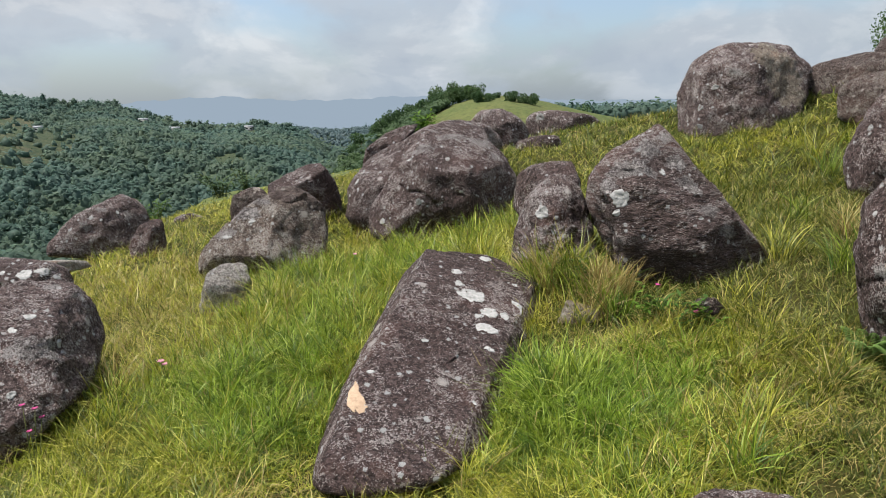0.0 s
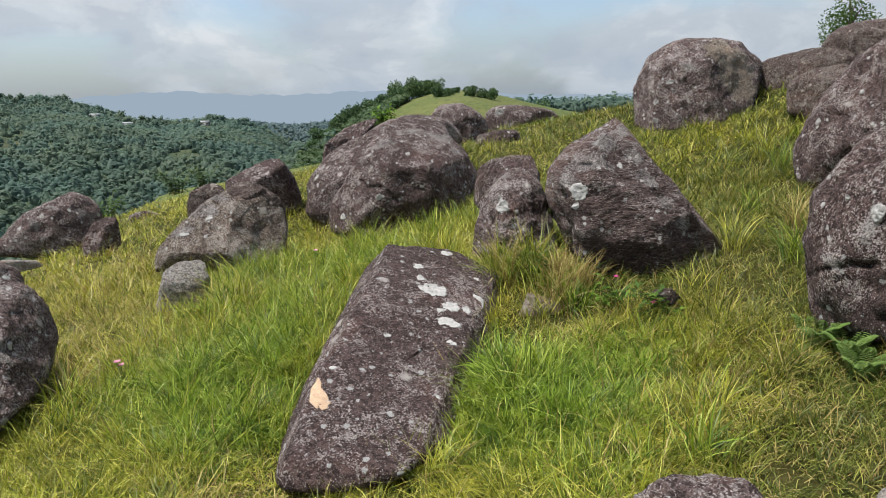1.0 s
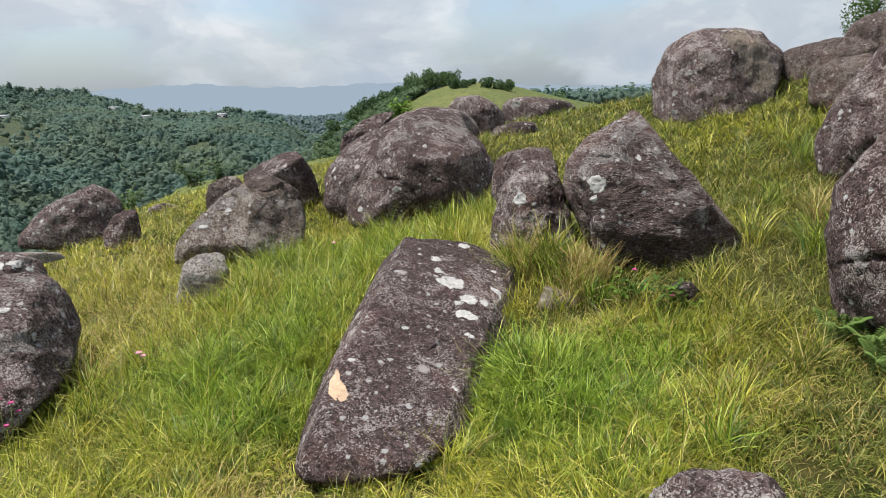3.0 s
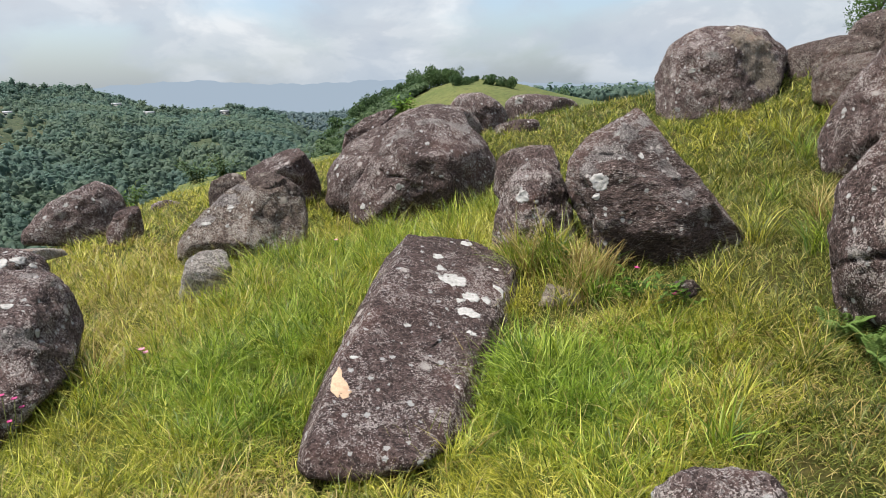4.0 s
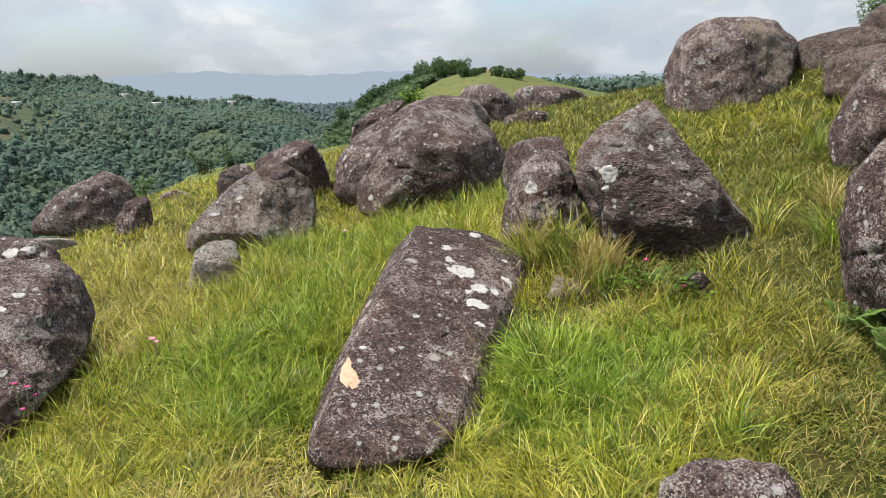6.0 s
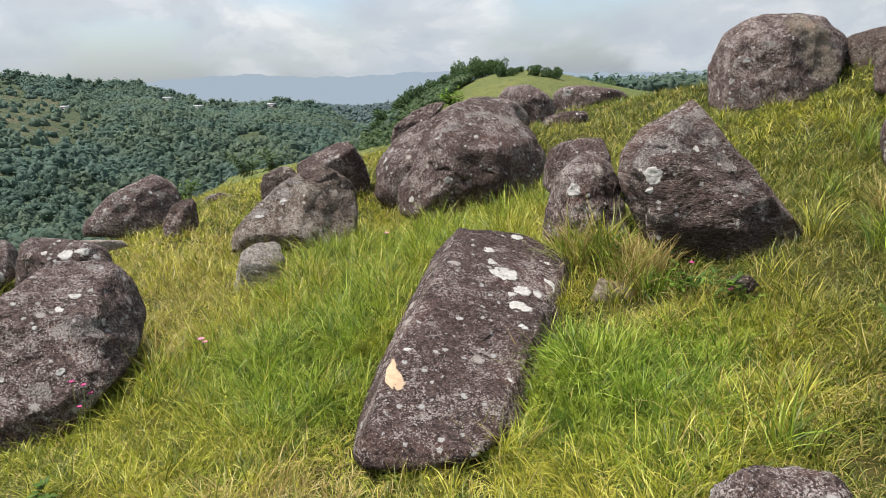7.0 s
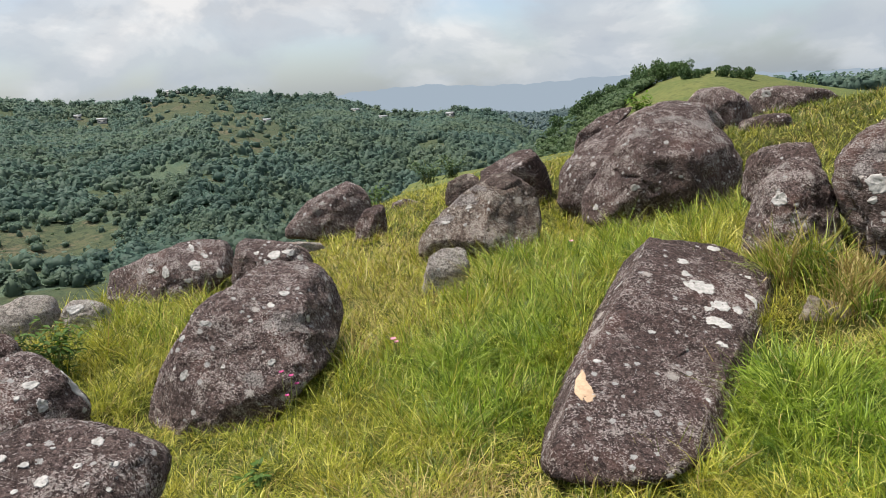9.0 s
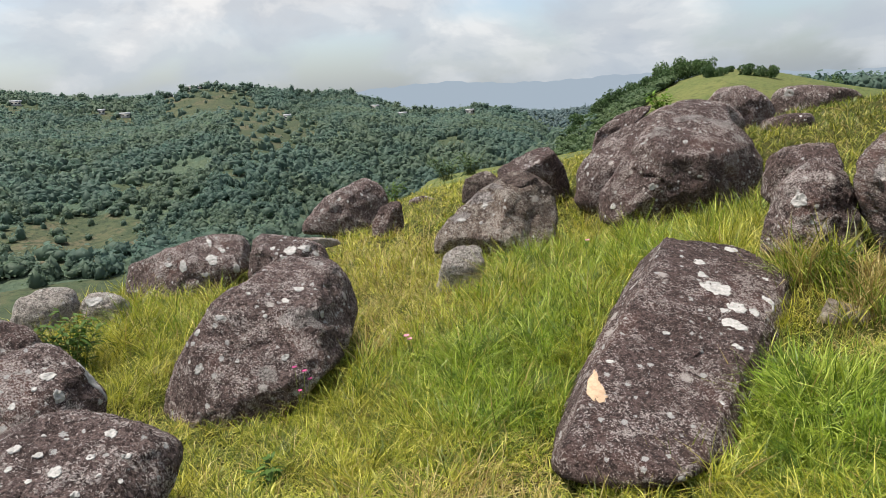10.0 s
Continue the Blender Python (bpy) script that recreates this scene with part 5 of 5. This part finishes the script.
scrub = np.stack([r_ * np.sin(np.radians(a_)), r_ * np.cos(np.radians(a_))], -1)
forest("scrub", "low dull green scrub scattered over the slopes", MAT_BUSH, scrub, rng_wood.uniform(0.5, 1.5, len(scrub)), 5, rng_wood, 0.0, 0.2, 0.5)
a_, r_ = rng_wood.uniform(6.8, 23, 620), rng_wood.uniform(284, 318, 620)
spots = np.stack([r_ * np.sin(np.radians(a_)), r_ * np.cos(np.radians(a_))], -1)
forest("far_trees", "dark trees on the ridges behind the hill", MAT_HAZY_PINE, spots, rng_wood.uniform(7, 12, len(spots)), 12, rng_wood, 0.5, 0.10, 0.35)
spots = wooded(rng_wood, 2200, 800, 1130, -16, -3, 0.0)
forest("distant_woods", "woods on the farthest ridge, blue-green with painted haze", MAT_HAZE_BLUE_PINE, spots, rng_wood.uniform(7, 12, len(spots)), 8, rng_wood, 0.5, 0.11, 0.4)
a_ = rng_wood.uniform(-14, -0.5, 1700)
r_ = 168 - rng_wood.uniform(-6, 55, 1700) * np.clip((0.5 - a_) / 6, 0.1, 1.0)
spots = np.stack([r_ * np.sin(np.radians(a_)), r_ * np.cos(np.radians(a_))], -1)
forest("bushes", "dark green bushes on the flank of the hill", MAT_BUSH, spots, rng_wood.uniform(1.2, 3.4, len(spots)), 20, rng_wood, 0.0, 0.10)


# ---- shrubs, weeds and flowers ----
def blade_leaf(bm, root, direction, length, width, droop=0.3):
    """A pointed leaf, folded along its midrib."""
    d = Vector(direction).normalized()
    side = d.cross(Vector((0, 0, 1)))
    side = side.normalized() if side.length > 1e-4 else Vector((1, 0, 0))
    up = side.cross(d)
    rows = []
    for s, w in ((0, 0.1), (0.3, 0.85), (0.6, 0.9), (0.85, 0.45), (1.0, 0.02)):
        c = Vector(root) + d * (length * s) - Vector((0, 0, 1)) * (droop * length * s * s)
        rows.append([bm.verts.new(c - side * (width * w / 2) + up * (width * 0.12)), bm.verts.new(c), bm.verts.new(c + side * (width * w / 2) + up * (width * 0.12))])
    for a_, b_ in zip(rows[:-1], rows[1:]):
        for i in (0, 1):
            bm.faces.new((a_[i], a_[i + 1], b_[i + 1], b_[i]))


def leafy_plant(name, label, place, stems, height, spread, leaf, leaf_mat, seed, per=9, category="shrub"):
    rng = random.Random(seed)
    root = new(name)
    root.location = place
    tagged(root, label, category)
    leaves = bmesh.new()
    for _ in range(stems):
        a_, out = rng.uniform(0, 6.28), spread * rng.uniform(0.15, 1.0)
        h_ = height * rng.uniform(0.6, 1.0)
        pts = [(0.1 * out * math.cos(a_), 0.1 * out * math.sin(a_), -0.03), (out * 0.4 * math.cos(a_), out * 0.4 * math.sin(a_), h_ * 0.55), (out * math.cos(a_), out * math.sin(a_), h_)]
        part("stem", tapered(pts, [height * 0.012, height * 0.008, height * 0.004], 5), MAT_STALK, root)
        for k in range(per):
            s = rng.uniform(0.25, 1.0)
            lo, hi = (pts[0], pts[1]) if s < 0.5 else (pts[1], pts[2])
            f = s * 2 % 1.0 if s < 1 else 1.0
            p = [u + (v - u) * f for u, v in zip(lo, hi)]
            b_ = rng.uniform(0, 6.28)
            blade_leaf(leaves, p, (math.cos(b_), math.sin(b_), rng.uniform(-0.2, 0.9)), leaf * rng.uniform(0.6, 1.2), leaf * rng.uniform(0.28, 0.42), rng.uniform(0.1, 0.6))
    part("foliage", leaves, leaf_mat, root)
    return root


leafy_plant("shrub", "bright yellow-green leafy shrub growing between boulders", (-0.36, 9.2, 1.36), 11, 0.34, 0.20, 0.10, MAT_SHRUB, 3, 14)
leafy_plant("shrub", "leafy brownish green shrub beside an edge boulder", polar(-48.6, 5.75), 22, 0.5, 0.36, 0.09, MAT_WEED, 4, 14)
leafy_plant("shrub", "small dark leafy shrub on the slope edge", polar(-23.1, 11.6), 12, 0.5, 0.4, 0.11, MAT_WEED, 5, 10)
leafy_plant("shrub", "low green bush on the slope below", polar(-18.3, 22.0), 16, 0.9, 0.8, 0.22, MAT_BUSH, 6, 12)
leafy_plant("shrub", "low green bush on the slope below", polar(-16.4, 24.0), 16, 1.0, 0.8, 0.22, MAT_BUSH, 16, 12)
for i, (a_, r_, h_) in enumerate(((15.2, 4.40, 0.22), (16.2, 4.42, 0.18), (18.6, 4.30, 0.20), (20.0, 4.3, 0.16), (9.8, 4.95, 0.20), (10.8, 4.9, 0.16), (-7.9, 6.5, 0.15), (-36.5, 3.4, 0.12))):
    leafy_plant("weed", "low broad-leaved green weed at a boulder's foot", polar(a_, r_), 7, h_ * 1.25, h_ * 0.8, 0.07, MAT_SHRUB if i % 3 == 0 else MAT_WEED, 30 + i, 8, "weed")


def fern(place, seed, fronds, length):
    rng = random.Random(seed)
    root = new("fern")
    root.location = place
    tagged(root, "bright green fern with arching feathery fronds", "fern")
    for i in range(fronds):
        a_ = 6.28 * i / fronds + rng.uniform(-0.3, 0.3)
        bm = bmesh.new()
        L = length * rng.uniform(0.7, 1.1)
        for k in range(16):
            s = (k + 1) / 17
            c = Vector((math.cos(a_) * L * s * 0.6, math.sin(a_) * L * s * 0.6, L * (1.25 * s - 0.6 * s * s)))
            for sg in (-1, 1):
                b_ = a_ + sg * 1.25
                blade_leaf(bm, c, (math.cos(b_), math.sin(b_), 0.12), L * 0.30 * (1 - s) ** 0.7 + 0.01, 0.016, 0.25)
        part("frond", bm, MAT_FERN, root)
    return root


fern(polar(30.6, 4.02), 1, 9, 0.23)
fern(polar(32.6, 3.9), 2, 9, 0.22)
fern(polar(33.6, 3.7), 3, 8, 0.2)


def flower(place, height, size, petal, seed, label):
    rng = random.Random(seed)
    root = new("flower")
    root.location = place
    tagged(root, label, "flower")
    top = (rng.uniform(-0.03, 0.03), rng.uniform(-0.03, 0.03), height)
    part("stem", tapered([(0, 0, -0.03), (top[0] * 0.5, top[1] * 0.5, height * 0.6), top], [0.003, 0.0025, 0.002], 5), MAT_STALK, root)
    for k in range(5):
        bm = bmesh.new()
        b_ = 6.28 * k / 5 + rng.uniform(-0.2, 0.2)
        blade_leaf(bm, top, (math.cos(b_), math.sin(b_) - 0.4, 0.55), size, size * 0.95, 0.25)
        part("petal", bm, petal, root)
    return root


for i, (a_, r_, h_, s_, pale) in enumerate(((-32.9, 4.22, 0.34, 0.022, 0), (-33.2, 4.20, 0.37, 0.022, 0), (-32.7, 4.20, 0.29, 0.02, 0), (-32.9, 4.16, 0.24, 0.02, 0), (-23.5, 4.7, 0.22, 0.030, 1), (-23.7, 4.68, 0.20, 0.026, 1),
                                            (-8.5, 6.0, 0.30, 0.028, 1), (18.9, 4.28, 0.15, 0.026, 0), (19.4, 4.27, 0.16, 0.026, 0), (15.9, 4.36, 0.28, 0.022, 0))):
    flower(polar(a_, r_), h_, s_, MAT_PETAL_PALE if pale else MAT_PETAL, i, "small pale pink wildflower in the grass" if pale else "magenta pink wildflower on a thin stem")


def tall_tuft(place, seed, blades, length, material, label):
    """A clump of long arching blades."""
    rng = np.random.default_rng(seed)
    base = np.column_stack([rng.normal(0, 0.05, blades), rng.normal(0, 0.05, blades), np.full(blades, -0.02)])
    co, quads, tris = strips(base, rng.uniform(0, 6.28, blades), length * rng.uniform(0.6, 1.1, blades), rng.uniform(0.004, 0.008, blades),
                             rng.uniform(0.05, 0.45, blades), rng.uniform(0.3, 1.5, blades), rng, 7)
    ob = big_mesh("grass_tuft", co, quads, tris, material)
    ob.location = place
    return tagged(ob, label, "grass tuft", "tall grass tufts")


for i, (a_, r_, n_, l_) in enumerate(((26.4, 8.2, 60, 0.62), (27.4, 7.9, 50, 0.6), (28.6, 6.1, 60, 0.5), (29.0, 5.2, 60, 0.45), (-45.5, 6.1, 40, 0.5), (-43.5, 6.6, 40, 0.5), (-36.8, 7.7, 40, 0.55), (-35.2, 8.1, 30, 0.5),
                                      (9.2, 7.6, 50, 0.5), (10.8, 6.6, 40, 0.45), (-27.3, 4.9, 36, 0.42), (23.2, 2.95, 60, 0.4),
                                      (6.9, 5.1, 36, 0.34), (9.2, 4.9, 40, 0.3), (11.6, 4.72, 50, 0.36), (12.6, 4.85, 40, 0.34), (22.0, 4.65, 36, 0.3), (4.4, 7.15, 40, 0.42), (-7.2, 7.2, 30, 0.4),
                                      (-28.9, 4.45, 40, 0.36), (-28.0, 4.6, 44, 0.42), (-27.4, 4.75, 36, 0.4), (-50.2, 6.2, 30, 0.45), (-46.8, 6.2, 30, 0.45), (24.5, 5.4, 50, 0.45), (25.6, 6.6, 40, 0.45),
                                      (7.0, 5.08, 90, 0.50), (8.0, 5.02, 90, 0.46), (9.3, 5.1, 90, 0.50), (6.2, 5.0, 60, 0.40), (7.6, 4.95, 60, 0.38), (8.6, 5.0, 70, 0.38), (9.6, 5.05, 60, 0.36), (10.4, 4.75, 70, 0.40), (11.3, 4.55, 60, 0.34), (12.2, 4.6, 60, 0.30), (10.0, 4.45, 50, 0.28), (13.0, 4.5, 50, 0.28), (5.4, 5.2, 50, 0.32))):
    tall_tuft(polar(a_, r_), 50 + i, n_, l_, MAT_STRAW if i % 4 == 2 else MAT_LUSH if i % 2 else MAT_GRASS, "tall tuft of dry straw-coloured grass" if i % 4 == 2 else "tall tuft of arching green grass")


# the heap of dry golden grass between the spotted rock and the pointed one
for i, (a_, r_, l_) in enumerate(((11.2, 4.88, 0.36), (12.0, 4.80, 0.40), (12.7, 4.74, 0.36), (13.3, 4.82, 0.32), (11.7, 4.66, 0.30), (10.6, 4.92, 0.34))):
    tall_tuft(polar(a_, r_), 120 + i, 60, l_, MAT_STRAW, "drooping tuft of dry golden grass beside a boulder")


# long fresh grass standing before the slanting boulder and the large round one
for i, (a_, r_, l_) in enumerate(((-10.6, 6.5, 0.42), (-11.4, 6.35, 0.46), (-12.2, 6.3, 0.46), (-13.0, 6.25, 0.44), (-13.8, 6.2, 0.42), (-14.6, 6.05, 0.38), (-16.0, 5.55, 0.30), (-17.2, 5.5, 0.30), (-18.4, 5.5, 0.28),
                                  (-4.6, 7.05, 0.36), (-2.6, 7.1, 0.34), (-0.4, 7.2, 0.36), (1.6, 7.2, 0.38), (3.0, 7.3, 0.36))):
    tall_tuft(polar(a_, r_), 150 + i, 80, l_, MAT_LUSH, "tall tuft of fresh green grass against a boulder")


# the small tree behind the skyline boulders
top_tree = make_tree("small_tree", 77, 1.25, 0.42, 5200, 0.018, MAT_WEED, "small leafy green tree behind the skyline boulders")
top_tree.matrix_basis = Matrix.Translation(polar(31.2, 13.2, -0.2))


# ---- houses on the opposite ridge ----
def box(bm, lo, hi):
    v = [bm.verts.new((x, y, z)) for z in (lo[2], hi[2]) for x, y in ((lo[0], lo[1]), (hi[0], lo[1]), (hi[0], hi[1]), (lo[0], hi[1]))]
    for f in ((3, 2, 1, 0), (4, 5, 6, 7), (0, 1, 5, 4), (1, 2, 6, 5), (2, 3, 7, 6), (3, 0, 4, 7)):
        bm.faces.new([v[i] for i in f])
    return bm


def house(place, wide, deep, tall, roof, label, windows):
    root = new("house")
    root.matrix_basis = Matrix.Translation(place) @ pose(0, 0, 0, 0, 0, -math.degrees(math.atan2(place[0], place[1])))
    tagged(root, label, "house", "houses across the valley")
    part("wall", box(bmesh.new(), (-wide / 2, -deep / 2, -2), (wide / 2, deep / 2, tall)), MAT_WALL, root)
    bm = bmesh.new()
    e = 0.5
    pts = [(-wide / 2 - e, -deep / 2 - e, tall), (wide / 2 + e, -deep / 2 - e, tall), (wide / 2 + e, deep / 2 + e, tall), (-wide / 2 - e, deep / 2 + e, tall), (-wide / 2 - e, 0, tall + roof), (wide / 2 + e, 0, tall + roof)]
    v = [bm.verts.new(p) for p in pts]
    for f in ((0, 1, 5, 4), (2, 3, 4, 5), (1, 2, 5), (3, 0, 4), (3, 2, 1, 0)):
        bm.faces.new([v[i] for i in f])
    part("roof", bm, MAT_ROOF, root)
    for k in range(windows):
        x = -wide / 2 + wide * (k + 0.5) / windows
        part("window", box(bmesh.new(), (x - 0.6, -deep / 2 - 0.08, tall * 0.4), (x + 0.6, -deep / 2 + 0.05, tall * 0.75)), MAT_PANE, root)
    return root


for a_, r_, w_, t_, n_ in HOUSES:
    house(polar(a_, r_), w_ * 0.62, 4.5, t_ * 0.68, 1.2, "long pale building on the ridge top" if w_ > 15 else "small pale house with a light sheet-metal roof", n_)
